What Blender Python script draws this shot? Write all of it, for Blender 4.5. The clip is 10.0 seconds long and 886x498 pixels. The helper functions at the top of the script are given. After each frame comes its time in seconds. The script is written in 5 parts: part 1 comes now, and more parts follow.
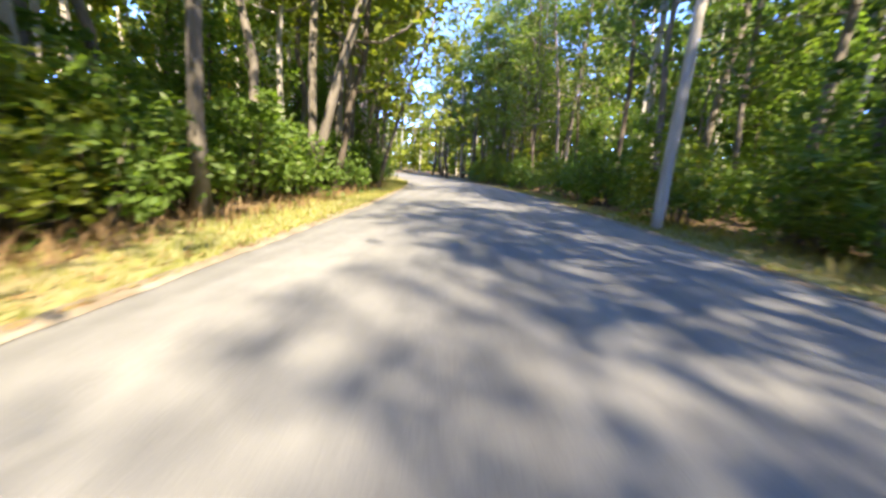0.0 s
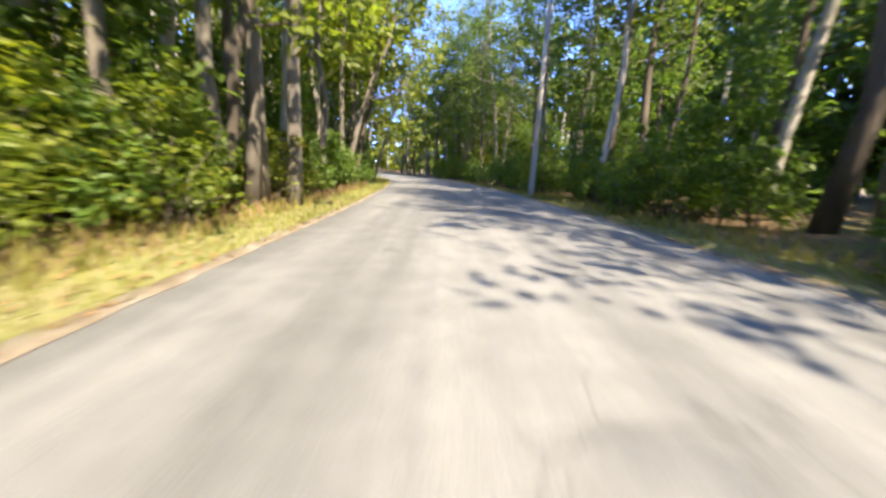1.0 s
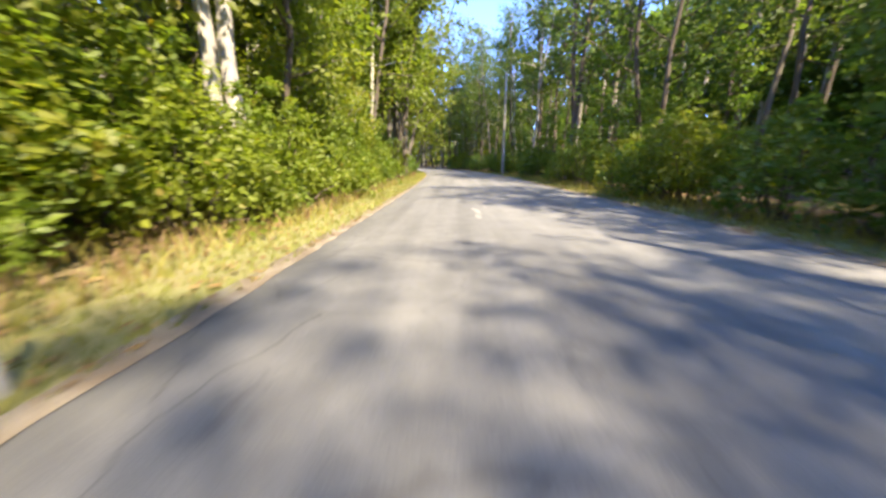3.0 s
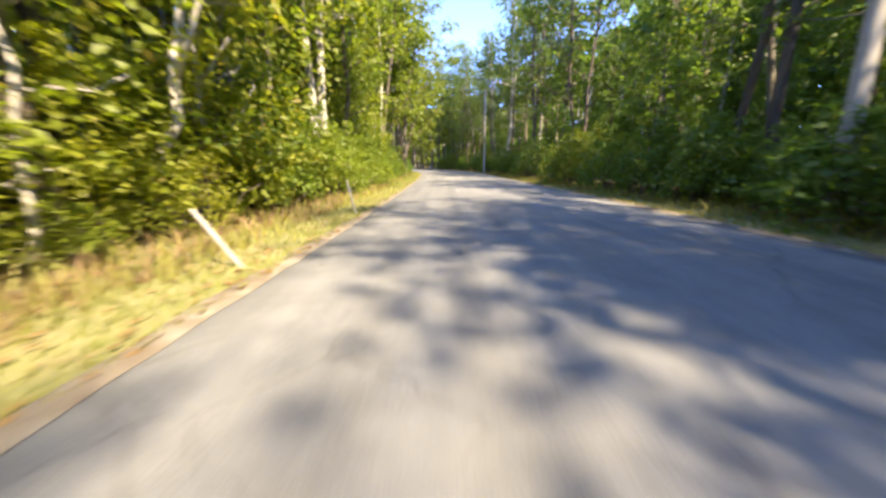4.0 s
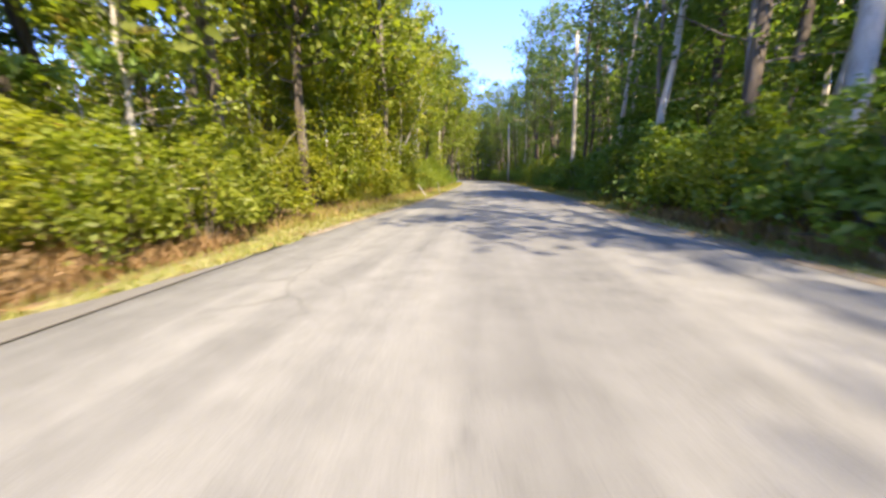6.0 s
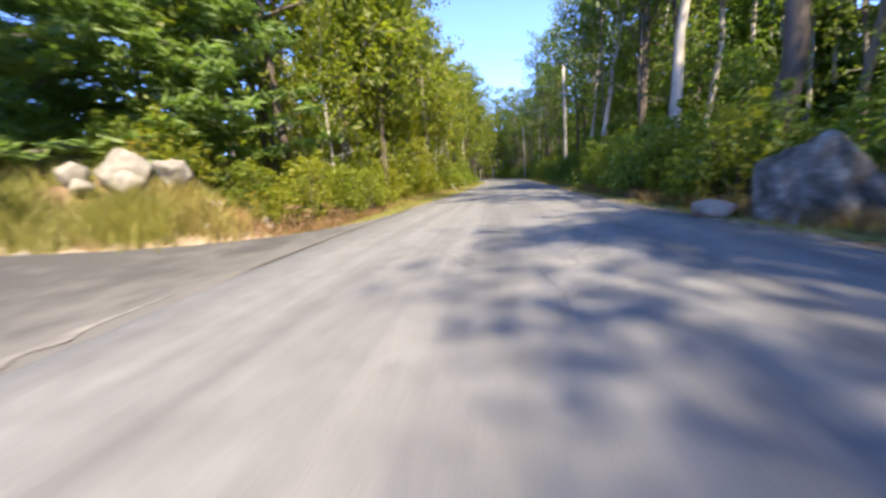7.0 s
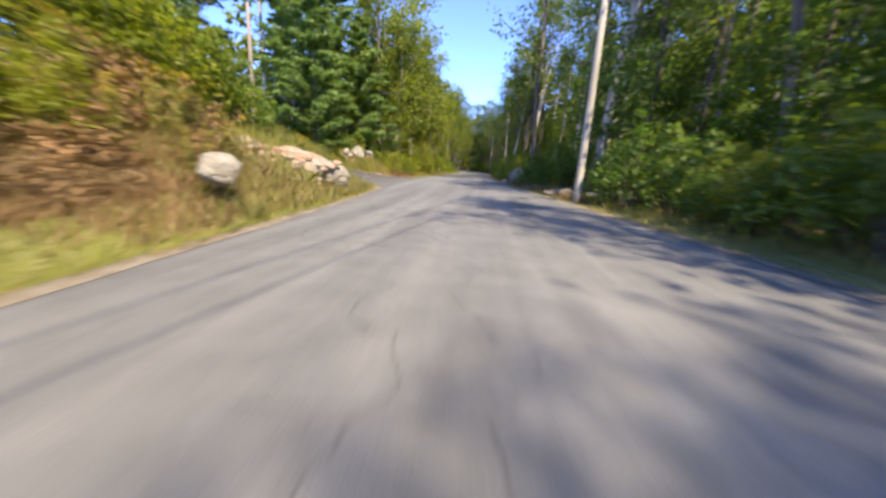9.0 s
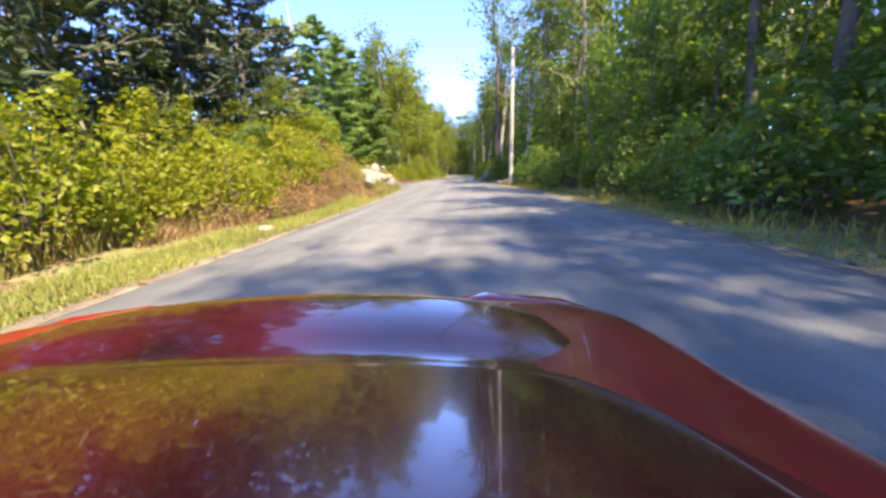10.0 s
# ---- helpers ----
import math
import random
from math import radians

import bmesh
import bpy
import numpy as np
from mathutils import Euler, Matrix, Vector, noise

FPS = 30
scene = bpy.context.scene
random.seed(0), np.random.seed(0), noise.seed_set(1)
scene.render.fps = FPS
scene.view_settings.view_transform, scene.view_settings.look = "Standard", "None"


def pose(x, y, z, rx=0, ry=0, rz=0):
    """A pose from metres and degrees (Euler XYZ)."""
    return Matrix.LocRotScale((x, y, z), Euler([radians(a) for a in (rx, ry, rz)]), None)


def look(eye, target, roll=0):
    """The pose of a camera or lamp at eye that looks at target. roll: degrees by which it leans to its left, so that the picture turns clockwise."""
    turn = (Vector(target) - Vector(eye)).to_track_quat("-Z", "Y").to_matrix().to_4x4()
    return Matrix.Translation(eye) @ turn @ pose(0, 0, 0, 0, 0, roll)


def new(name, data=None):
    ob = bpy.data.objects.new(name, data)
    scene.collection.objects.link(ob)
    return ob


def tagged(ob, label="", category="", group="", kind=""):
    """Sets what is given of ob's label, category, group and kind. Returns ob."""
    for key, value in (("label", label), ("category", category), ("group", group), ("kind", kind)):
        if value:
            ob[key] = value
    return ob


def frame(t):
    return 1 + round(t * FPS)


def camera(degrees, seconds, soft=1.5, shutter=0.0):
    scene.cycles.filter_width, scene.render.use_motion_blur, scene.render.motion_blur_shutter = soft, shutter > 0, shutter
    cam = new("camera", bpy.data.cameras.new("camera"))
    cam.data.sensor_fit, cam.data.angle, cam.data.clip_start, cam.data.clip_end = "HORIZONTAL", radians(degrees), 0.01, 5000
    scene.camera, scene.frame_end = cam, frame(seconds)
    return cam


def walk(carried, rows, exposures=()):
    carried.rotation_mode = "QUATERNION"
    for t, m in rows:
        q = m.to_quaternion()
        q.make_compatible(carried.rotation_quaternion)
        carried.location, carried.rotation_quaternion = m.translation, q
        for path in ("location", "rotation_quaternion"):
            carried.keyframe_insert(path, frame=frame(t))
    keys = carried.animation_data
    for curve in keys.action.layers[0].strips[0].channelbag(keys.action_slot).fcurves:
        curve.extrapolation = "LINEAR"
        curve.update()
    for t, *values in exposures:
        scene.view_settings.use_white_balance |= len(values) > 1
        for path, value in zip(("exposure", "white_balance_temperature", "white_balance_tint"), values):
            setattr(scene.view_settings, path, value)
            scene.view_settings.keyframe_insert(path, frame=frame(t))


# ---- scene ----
cam = camera(100.7, 10.0, soft=2.8, shutter=0.36)

# the way of the camera: seconds, x, y, z, yaw, pitch, roll
PATH = [
    (0.0, -0.00, 0.00, 1.07, 5.66, -12.18, -3.65),
    (0.5, 0.16, -4.24, 1.07, 3.02, -12.53, -6.46),
    (1.0, -0.02, -8.95, 1.07, -0.10, -12.11, -2.38),
    (1.5, -0.30, -13.65, 1.11, -0.48, -12.13, 1.58),
    (2.0, -0.42, -18.27, 1.10, 0.36, -12.13, 2.66),
    (2.5, -0.45, -22.85, 1.09, 1.63, -12.07, 1.37),
    (2.7, -0.41, -24.62, 1.09, 1.92, -12.57, 0.77),
    (3.8, -0.64, -32.36, 1.09, -0.66, -13.54, -0.90),
    (4.0, -0.59, -34.00, 1.10, -0.36, -13.04, 0.91),
    (4.2, -0.60, -35.84, 1.10, 0.34, -12.59, 2.66),
    (4.5, -0.67, -38.79, 1.08, 1.99, -11.96, 4.14),
    (5.0, -0.28, -43.22, 1.08, 4.29, -12.02, 1.74),
    (5.5, 0.11, -47.63, 1.10, 5.17, -11.26, -0.50),
    (5.7, 0.21, -49.29, 1.11, 5.06, -11.15, 0.08),
    (6.8, 1.17, -57.81, 1.12, 9.36, -10.88, 5.52),
    (7.0, 1.04, -59.78, 1.10, 9.58, -10.69, 5.06),
    (7.5, 1.34, -65.17, 1.09, 9.46, -11.00, 2.95),
    (8.0, 2.01, -70.88, 1.09, 9.81, -11.79, 0.39),
    (8.2, 2.28, -73.27, 1.09, 9.60, -12.11, -0.75),
    (8.5, 2.60, -76.94, 1.10, 8.92, -12.49, -2.23),
    (9.0, 3.08, -83.06, 1.07, 6.37, -12.60, -2.55),
    (9.5, 3.52, -89.31, 1.06, 4.95, -12.60, 0.24),
    (9.9, 3.80, -94.38, 1.07, 4.60, -11.95, 2.00),
    (9.97, 3.87, -95.65, 1.08, 4.53, -11.77, 2.37),
    (10.0, 3.87, -95.65, 1.08, 4.53, -11.77, 2.37),
]
walk(cam, [(t, pose(x, y, z, 90 + p, r, w)) for t, x, y, z, w, p, r in PATH],
     [(t, e, k, 10) for t, e, k in ((0.0, 3.5, 7600), (0.5, 3.3, 7500), (1.0, 3.2, 7400), (2.5, 3.2, 7500), (4.0, 3.35, 8200), (5.5, 3.15, 8100), (7.0, 2.85, 7600), (8.5, 2.38, 7700), (9.2, 2.55, 7900), (10.0, 3.05, 8200))])

# ---- light ----
SHADE = Vector((-0.53, 0.85, -1.20)).normalized()      # the way the sunlight goes
world = bpy.data.worlds.new("sky")
scene.world = world
world.use_nodes = True
wn = world.node_tree
sky = wn.nodes.new("ShaderNodeTexSky")
sky.sky_type = "NISHITA"
sky.sun_disc = False
sky.sun_elevation = math.asin(-SHADE.z)
sky.sun_rotation = math.atan2(-SHADE.x, -SHADE.y)
sky.altitude = 4000
sky.air_density, sky.dust_density, sky.ozone_density = 0.4, 0.0, 6.0
bg = wn.nodes["Background"]
bg.inputs["Strength"].default_value = 0.47
tint = wn.nodes.new("ShaderNodeMix")
tint.data_type, tint.blend_type = "RGBA", "MULTIPLY"
tint.inputs[0].default_value, tint.inputs[7].default_value = 1.0, (0.63, 0.54, 0.585, 1.0)
wn.links.new(sky.outputs[0], tint.inputs[6])
deep = wn.nodes.new("ShaderNodeHueSaturation")
deep.inputs["Saturation"].default_value = 1.09
wn.links.new(tint.outputs[2], deep.inputs["Color"])
wn.links.new(deep.outputs[0], bg.inputs["Color"])
sun = new("sun", bpy.data.lights.new("sun", "SUN"))
sun.data.energy, sun.data.angle, sun.data.color = 2.0, radians(1.0), (1.0, 0.90, 0.74)
sun.matrix_world = look((0, 0, 60), Vector((0, 0, 60)) + SHADE)


# ---- materials ----
def material(name):
    m = bpy.data.materials.new(name)
    m.use_nodes = True
    return m, m.node_tree, m.node_tree.nodes["Principled BSDF"]


def noise_tex(nt, scale, detail=4.0, rough=0.6, coords="Object", stretch=None):
    tc = nt.nodes.new("ShaderNodeTexCoord")
    n = nt.nodes.new("ShaderNodeTexNoise")
    n.inputs["Scale"].default_value, n.inputs["Detail"].default_value, n.inputs["Roughness"].default_value = scale, detail, rough
    if stretch:
        mp = nt.nodes.new("ShaderNodeMapping")
        mp.inputs["Scale"].default_value = stretch
        nt.links.new(tc.outputs[coords], mp.inputs[0])
        nt.links.new(mp.outputs[0], n.inputs[0])
    else:
        nt.links.new(tc.outputs[coords], n.inputs[0])
    return n


def ramp(nt, source, stops):
    r = nt.nodes.new("ShaderNodeValToRGB")
    els = r.color_ramp.elements
    while len(els) < len(stops):
        els.new(0.5)
    for e, (p, col) in zip(els, stops):
        e.position, e.color = p, (*col, 1)
    nt.links.new(source, r.inputs[0])
    return r


def mix(nt, a, b, fac, kind="MIX"):
    m = nt.nodes.new("ShaderNodeMix")
    m.data_type, m.blend_type = "RGBA", kind
    for sock, v in ((m.inputs[0], fac), (m.inputs[6], a), (m.inputs[7], b)):
        if isinstance(v, (int, float)):
            sock.default_value = v
        elif isinstance(v, tuple):
            sock.default_value = (*v, 1)
        else:
            nt.links.new(v, sock)
    return m.outputs[2]


def bump(nt, bsdf, height, strength, dist=0.02):
    b = nt.nodes.new("ShaderNodeBump")
    b.inputs["Strength"].default_value, b.inputs["Distance"].default_value = strength, dist
    nt.links.new(height, b.inputs["Height"])
    nt.links.new(b.outputs[0], bsdf.inputs["Normal"])


def two_scale(name, stops, big, fine, fine_amount=0.35, rough=0.85, bump_strength=0.4, bump_dist=0.02, stretch=None):
    m, nt, p = material(name)
    n1 = noise_tex(nt, big, 5, 0.6, stretch=stretch)
    n2 = noise_tex(nt, fine, 6, 0.7, stretch=stretch)
    c1 = ramp(nt, n1.outputs[0], stops)
    g = ramp(nt, n2.outputs[0], [(0.3, (0.55,) * 3), (0.7, (1.0,) * 3)])
    nt.links.new(mix(nt, c1.outputs[0], g.outputs[0], fine_amount, "MULTIPLY"), p.inputs["Base Color"])
    p.inputs["Roughness"].default_value = rough
    bump(nt, p, n2.outputs[0], bump_strength, bump_dist)
    return m


def leaf_material(name, dark, light, autumn=None, through_part=0.6, rough=0.5):
    m, nt, p = material(name)
    geo = nt.nodes.new("ShaderNodeNewGeometry")
    info = nt.nodes.new("ShaderNodeObjectInfo")
    stops = [(0.0, tuple(a * 0.6 + b * 0.4 for a, b in zip(dark, light))), (0.75, tuple(a * 0.15 + b * 0.85 for a, b in zip(dark, light)))]
    if autumn:
        stops += [(0.93, light), (1.0, autumn)]
    c = ramp(nt, geo.outputs["Random Per Island"], stops)
    big = noise_tex(nt, 0.5, 2)
    tone = ramp(nt, big.outputs[0], [(0.35, (0.7, 0.72, 0.7)), (0.65, (1.0, 1.0, 1.0))])
    each = ramp(nt, info.outputs["Random"], [(0.0, (0.75, 0.82, 0.75)), (1.0, (1.08, 1.0, 0.9))])
    col = mix(nt, mix(nt, c.outputs[0], tone.outputs[0], 1.0, "MULTIPLY"), each.outputs[0], 1.0, "MULTIPLY")
    nt.links.new(col, p.inputs["Base Color"])
    p.inputs["Roughness"].default_value = rough
    tl = nt.nodes.new("ShaderNodeBsdfTranslucent")
    nt.links.new(mix(nt, col, (1.15, 1.2, 0.55), 1.0, "MULTIPLY"), tl.inputs["Color"])
    ms = nt.nodes.new("ShaderNodeMixShader")
    ms.inputs[0].default_value = through_part
    nt.links.new(p.outputs[0], ms.inputs[1])
    nt.links.new(tl.outputs[0], ms.inputs[2])
    nt.links.new(ms.outputs[0], nt.nodes["Material Output"].inputs["Surface"])
    return m


def plain(name, color, rough=0.5, metal=0.0, coat=0.0):
    m, nt, p = material(name)
    n = noise_tex(nt, 9.0, 4)
    r = ramp(nt, n.outputs[0], [(0.3, tuple(v * 0.85 for v in color)), (0.7, color)])
    nt.links.new(r.outputs[0], p.inputs["Base Color"])
    p.inputs["Roughness"].default_value, p.inputs["Metallic"].default_value, p.inputs["Coat Weight"].default_value = rough, metal, coat
    p.inputs["Coat Roughness"].default_value = 0.03
    return m


def road_material():
    m, nt, p = material("weathered_asphalt")
    big = noise_tex(nt, 0.22, 4, 0.6, stretch=(1.6, 0.5, 1))
    mid = noise_tex(nt, 2.3, 5, 0.65)
    grit = noise_tex(nt, 95.0, 3, 0.7)
    c1 = ramp(nt, big.outputs[0], [(0.3, (0.163, 0.165, 0.165)), (0.55, (0.195, 0.198, 0.198)), (0.75, (0.226, 0.229, 0.229))])
    c2 = ramp(nt, mid.outputs[0], [(0.3, (0.78,) * 3), (0.65, (1.0,) * 3)])
    c3 = ramp(nt, grit.outputs[0], [(0.35, (0.62,) * 3), (0.62, (1.06,) * 3)])
    col = mix(nt, mix(nt, c1.outputs[0], c2.outputs[0], 1.0, "MULTIPLY"), c3.outputs[0], 0.8, "MULTIPLY")
    # long worn streaks and dark patches along the lanes
    track = noise_tex(nt, 1.0, 3, 0.55, stretch=(1.5, 0.07, 1))
    c4 = ramp(nt, track.outputs[0], [(0.36, (0.82, 0.82, 0.82)), (0.5, (1.0, 1.0, 1.0)), (0.66, (1.2, 1.19, 1.17))])
    patch = noise_tex(nt, 0.9, 5, 0.75, stretch=(1.0, 0.55, 1))
    c5 = ramp(nt, patch.outputs[0], [(0.30, (0.72, 0.72, 0.73)), (0.4, (1.0, 1.0, 1.0))])
    col = mix(nt, mix(nt, col, c4.outputs[0], 1.0, "MULTIPLY"), c5.outputs[0], 1.0, "MULTIPLY")
    # wandering cracks, filled with dirt
    tc = nt.nodes.new("ShaderNodeTexCoord")
    warp = noise_tex(nt, 0.8, 3, 0.6)
    shift = mix(nt, tc.outputs["Object"], warp.outputs["Color"], 0.35)
    for scale, width in ((0.42, 0.005), (1.2, 0.007)):
        vor = nt.nodes.new("ShaderNodeTexVoronoi")
        vor.feature = "DISTANCE_TO_EDGE"
        vor.inputs["Scale"].default_value = scale
        nt.links.new(shift, vor.inputs["Vector"])
        some = noise_tex(nt, 0.25, 2, 0.5)
        gate = ramp(nt, some.outputs[0], [(0.5, (1, 1, 1)), (0.58, (0, 0, 0))])
        line = ramp(nt, vor.outputs["Distance"], [(width * 0.4, (0.7, 0.69, 0.68)), (width, (1, 1, 1))])
        both = mix(nt, line.outputs[0], (1.0, 1.0, 1.0), gate.outputs[0])
        col = mix(nt, col, both, 1.0, "MULTIPLY")
    nt.links.new(col, p.inputs["Base Color"])
    p.inputs["Roughness"].default_value = 0.78
    bump(nt, p, grit.outputs[0], 0.5, 0.006)
    return m


def ground_material():
    m, nt, p = material("forest_floor")
    a = noise_tex(nt, 0.35, 5, 0.65)
    b = noise_tex(nt, 6.0, 6, 0.75)
    c = noise_tex(nt, 40.0, 4, 0.7)
    c1 = ramp(nt, a.outputs[0], [(0.3, (0.13, 0.09, 0.05)), (0.5, (0.24, 0.155, 0.09)), (0.62, (0.165, 0.165, 0.058)), (0.8, (0.26, 0.18, 0.105))])
    c2 = ramp(nt, b.outputs[0], [(0.3, (0.5, 0.5, 0.5)), (0.6, (1.0, 1.0, 1.0)), (0.75, (1.35, 1.1, 0.8))])
    nt.links.new(mix(nt, c1.outputs[0], c2.outputs[0], 1.0, "MULTIPLY"), p.inputs["Base Color"])
    p.inputs["Roughness"].default_value = 0.95
    bump(nt, p, c.outputs[0], 0.8, 0.04)
    return m


def drive_material():
    """Dark asphalt, dusty with pale sand where it meets the road."""
    m, nt, p = material("driveway_asphalt")
    big = noise_tex(nt, 0.6, 4, 0.6)
    patch = noise_tex(nt, 1.1, 5, 0.7, stretch=(1.0, 0.6, 1))
    grit = noise_tex(nt, 80.0, 3, 0.7)
    c1 = ramp(nt, big.outputs[0], [(0.3, (0.056, 0.055, 0.056)), (0.7, (0.085, 0.083, 0.082))])
    c3 = ramp(nt, grit.outputs[0], [(0.35, (0.65,) * 3), (0.62, (1.05,) * 3)])
    tc = nt.nodes.new("ShaderNodeTexCoord")
    xyz = nt.nodes.new("ShaderNodeSeparateXYZ")
    nt.links.new(tc.outputs["Object"], xyz.inputs[0])
    near = nt.nodes.new("ShaderNodeMapRange")
    near.inputs["From Min"].default_value, near.inputs["From Max"].default_value = -7.5, -2.0
    near.inputs["To Min"].default_value, near.inputs["To Max"].default_value = -0.22, 0.42
    nt.links.new(xyz.outputs[0], near.inputs["Value"])
    add = nt.nodes.new("ShaderNodeMath")
    nt.links.new(near.outputs[0], add.inputs[0])
    nt.links.new(patch.outputs[0], add.inputs[1])
    dust = ramp(nt, add.outputs[0], [(0.58, (0, 0, 0)), (0.82, (1, 1, 1))])
    col = mix(nt, c1.outputs[0], (0.135, 0.131, 0.125), dust.outputs[0])
    nt.links.new(mix(nt, col, c3.outputs[0], 0.7, "MULTIPLY"), p.inputs["Base Color"])
    p.inputs["Roughness"].default_value = 0.85
    bump(nt, p, grit.outputs[0], 0.5, 0.006)
    return m


ASPHALT = road_material()
FLOOR = ground_material()
DRIVE = drive_material()
VERGE = two_scale("mown_verge", [(0.3, (0.19, 0.2, 0.065)), (0.5, (0.26, 0.248, 0.105)), (0.72, (0.295, 0.23, 0.125))], 0.7, 22.0, 0.6, 0.95, 0.8, 0.03)
DIRT = two_scale("pale_gravelly_dirt", [(0.3, (0.24, 0.175, 0.12)), (0.5, (0.38, 0.29, 0.21)), (0.7, (0.45, 0.39, 0.31))], 1.6, 35.0, 0.6, 0.95, 0.9, 0.03)
BARK = two_scale("brown_bark", [(0.3, (0.07, 0.055, 0.045)), (0.7, (0.17, 0.14, 0.115))], 3.0, 30.0, 0.6, 0.95, 0.9, 0.03, (1, 1, 0.2))
MID_BARK = two_scale("grey_brown_bark", [(0.3, (0.12, 0.105, 0.09)), (0.6, (0.23, 0.205, 0.175))], 2.5, 28.0, 0.55, 0.95, 0.7, 0.02, (1, 1, 0.3))
SUN_POLE = two_scale("brown_pole_wood", [(0.3, (0.24, 0.195, 0.145)), (0.7, (0.34, 0.29, 0.225))], 4.0, 45.0, 0.55, 0.9, 0.5, 0.01, (1, 1, 0.08))
GREY_BARK = two_scale("pale_grey_bark", [(0.3, (0.33, 0.305, 0.27)), (0.55, (0.5, 0.47, 0.425)), (0.75, (0.27, 0.245, 0.205))], 2.0, 26.0, 0.5, 0.9, 0.6, 0.02, (1, 1, 0.45))
POLE = two_scale("weathered_pole_wood", [(0.3, (0.36, 0.335, 0.295)), (0.7, (0.5, 0.47, 0.425))], 4.0, 45.0, 0.55, 0.9, 0.5, 0.01, (1, 1, 0.08))
STONE = two_scale("grey_granite", [(0.34, (0.09, 0.082, 0.07)), (0.46, (0.21, 0.195, 0.165)), (0.56, (0.31, 0.29, 0.25)), (0.66, (0.52, 0.49, 0.42))], 3.4, 22.0, 0.75, 0.9, 1.0, 0.08)
PALE_STONE = two_scale("pale_broken_stone", [(0.3, (0.21, 0.17, 0.13)), (0.47, (0.40, 0.35, 0.28)), (0.6, (0.45, 0.27, 0.2)), (0.8, (0.48, 0.43, 0.36))], 2.2, 30.0, 0.5, 0.9, 0.7, 0.04)
WHITE_STONE = two_scale("whitish_broken_stone", [(0.3, (0.16, 0.14, 0.115)), (0.45, (0.3, 0.275, 0.235)), (0.75, (0.44, 0.41, 0.365))], 2.4, 28.0, 0.5, 0.9, 0.7, 0.04)
BLOCK = two_scale("tan_concrete_block", [(0.3, (0.35, 0.315, 0.285)), (0.7, (0.43, 0.395, 0.36))], 2.5, 40.0, 0.3, 0.9, 0.6, 0.015)
WIRE = plain("black_cable", (0.03, 0.03, 0.03), 0.5)
STEEL = plain("galvanised_steel", (0.4, 0.41, 0.42), 0.45, 0.8)
MARKER = two_scale("whitish_marker_wood", [(0.3, (0.33, 0.31, 0.28)), (0.7, (0.45, 0.43, 0.39))], 5.0, 40.0, 0.4, 0.8, 0.3, 0.005)
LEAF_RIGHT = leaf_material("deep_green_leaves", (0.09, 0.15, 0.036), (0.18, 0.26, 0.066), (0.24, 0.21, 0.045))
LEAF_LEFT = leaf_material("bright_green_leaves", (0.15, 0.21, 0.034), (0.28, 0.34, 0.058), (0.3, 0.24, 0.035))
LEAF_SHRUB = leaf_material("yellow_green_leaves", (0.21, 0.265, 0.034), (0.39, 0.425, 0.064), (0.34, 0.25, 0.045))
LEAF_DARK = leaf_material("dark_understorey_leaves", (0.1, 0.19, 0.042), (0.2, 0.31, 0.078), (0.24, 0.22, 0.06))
LEAF_FRESH = leaf_material("fresh_green_leaves", (0.14, 0.21, 0.035), (0.28, 0.36, 0.06), (0.30, 0.27, 0.05))
NEEDLE = leaf_material("pine_needles", (0.13, 0.235, 0.075), (0.25, 0.38, 0.12), None, 0.5)
NEEDLE_DARK = leaf_material("dark_conifer_needles", (0.022, 0.042, 0.018), (0.055, 0.085, 0.03), None, 0.2)
GRASS = leaf_material("verge_grass", (0.185, 0.225, 0.055), (0.335, 0.355, 0.11), (0.395, 0.335, 0.155), 0.35, 0.6)
TALL_GRASS = leaf_material("tall_bank_grass", (0.225, 0.24, 0.055), (0.42, 0.395, 0.125), (0.47, 0.36, 0.17), 0.45, 0.6)
STRAW = leaf_material("straw_bank_grass", (0.25, 0.24, 0.07), (0.43, 0.38, 0.15), (0.44, 0.28, 0.12), 0.4, 0.6)
GOLD = leaf_material("goldenrod_flowers", (0.38, 0.27, 0.02), (0.55, 0.40, 0.03), None, 0.3, 0.6)
DRY = leaf_material("dry_russet_weeds", (0.22, 0.125, 0.07), (0.40, 0.25, 0.14), (0.42, 0.31, 0.17), 0.3, 0.7)
LITTER = leaf_material("fallen_leaves", (0.16, 0.08, 0.035), (0.33, 0.2, 0.09), (0.42, 0.3, 0.15), 0.1, 0.8)


# ---- building helpers ----
def mesh_object(name, verts, faces, mat, parent=None, label="", smooth=False):
    me = bpy.data.meshes.new(name)
    me.from_pydata(verts if isinstance(verts, list) else [tuple(v) for v in verts], [], faces if isinstance(faces, list) else faces.tolist())
    me.materials.append(mat)
    if smooth:
        me.polygons.foreach_set("use_smooth", [True] * len(me.polygons))
    me.update()
    ob = new(name, me)
    if parent:
        ob.parent = parent
    if label:
        ob["label"] = label
    return ob


def part(name, bm, mat, parent=None, label="", smooth=False):
    me = bpy.data.meshes.new(name)
    bm.to_mesh(me)
    bm.free()
    me.materials.append(mat)
    if smooth:
        me.polygons.foreach_set("use_smooth", [True] * len(me.polygons))
    ob = new(name, me)
    if parent:
        ob.parent = parent
    if label:
        ob["label"] = label
    return ob


def thing(name, label, category, group="", at=(0, 0, 0)):
    ob = new(name)
    ob.empty_display_size = 0.2
    ob.location = at
    return tagged(ob, label, category, group)


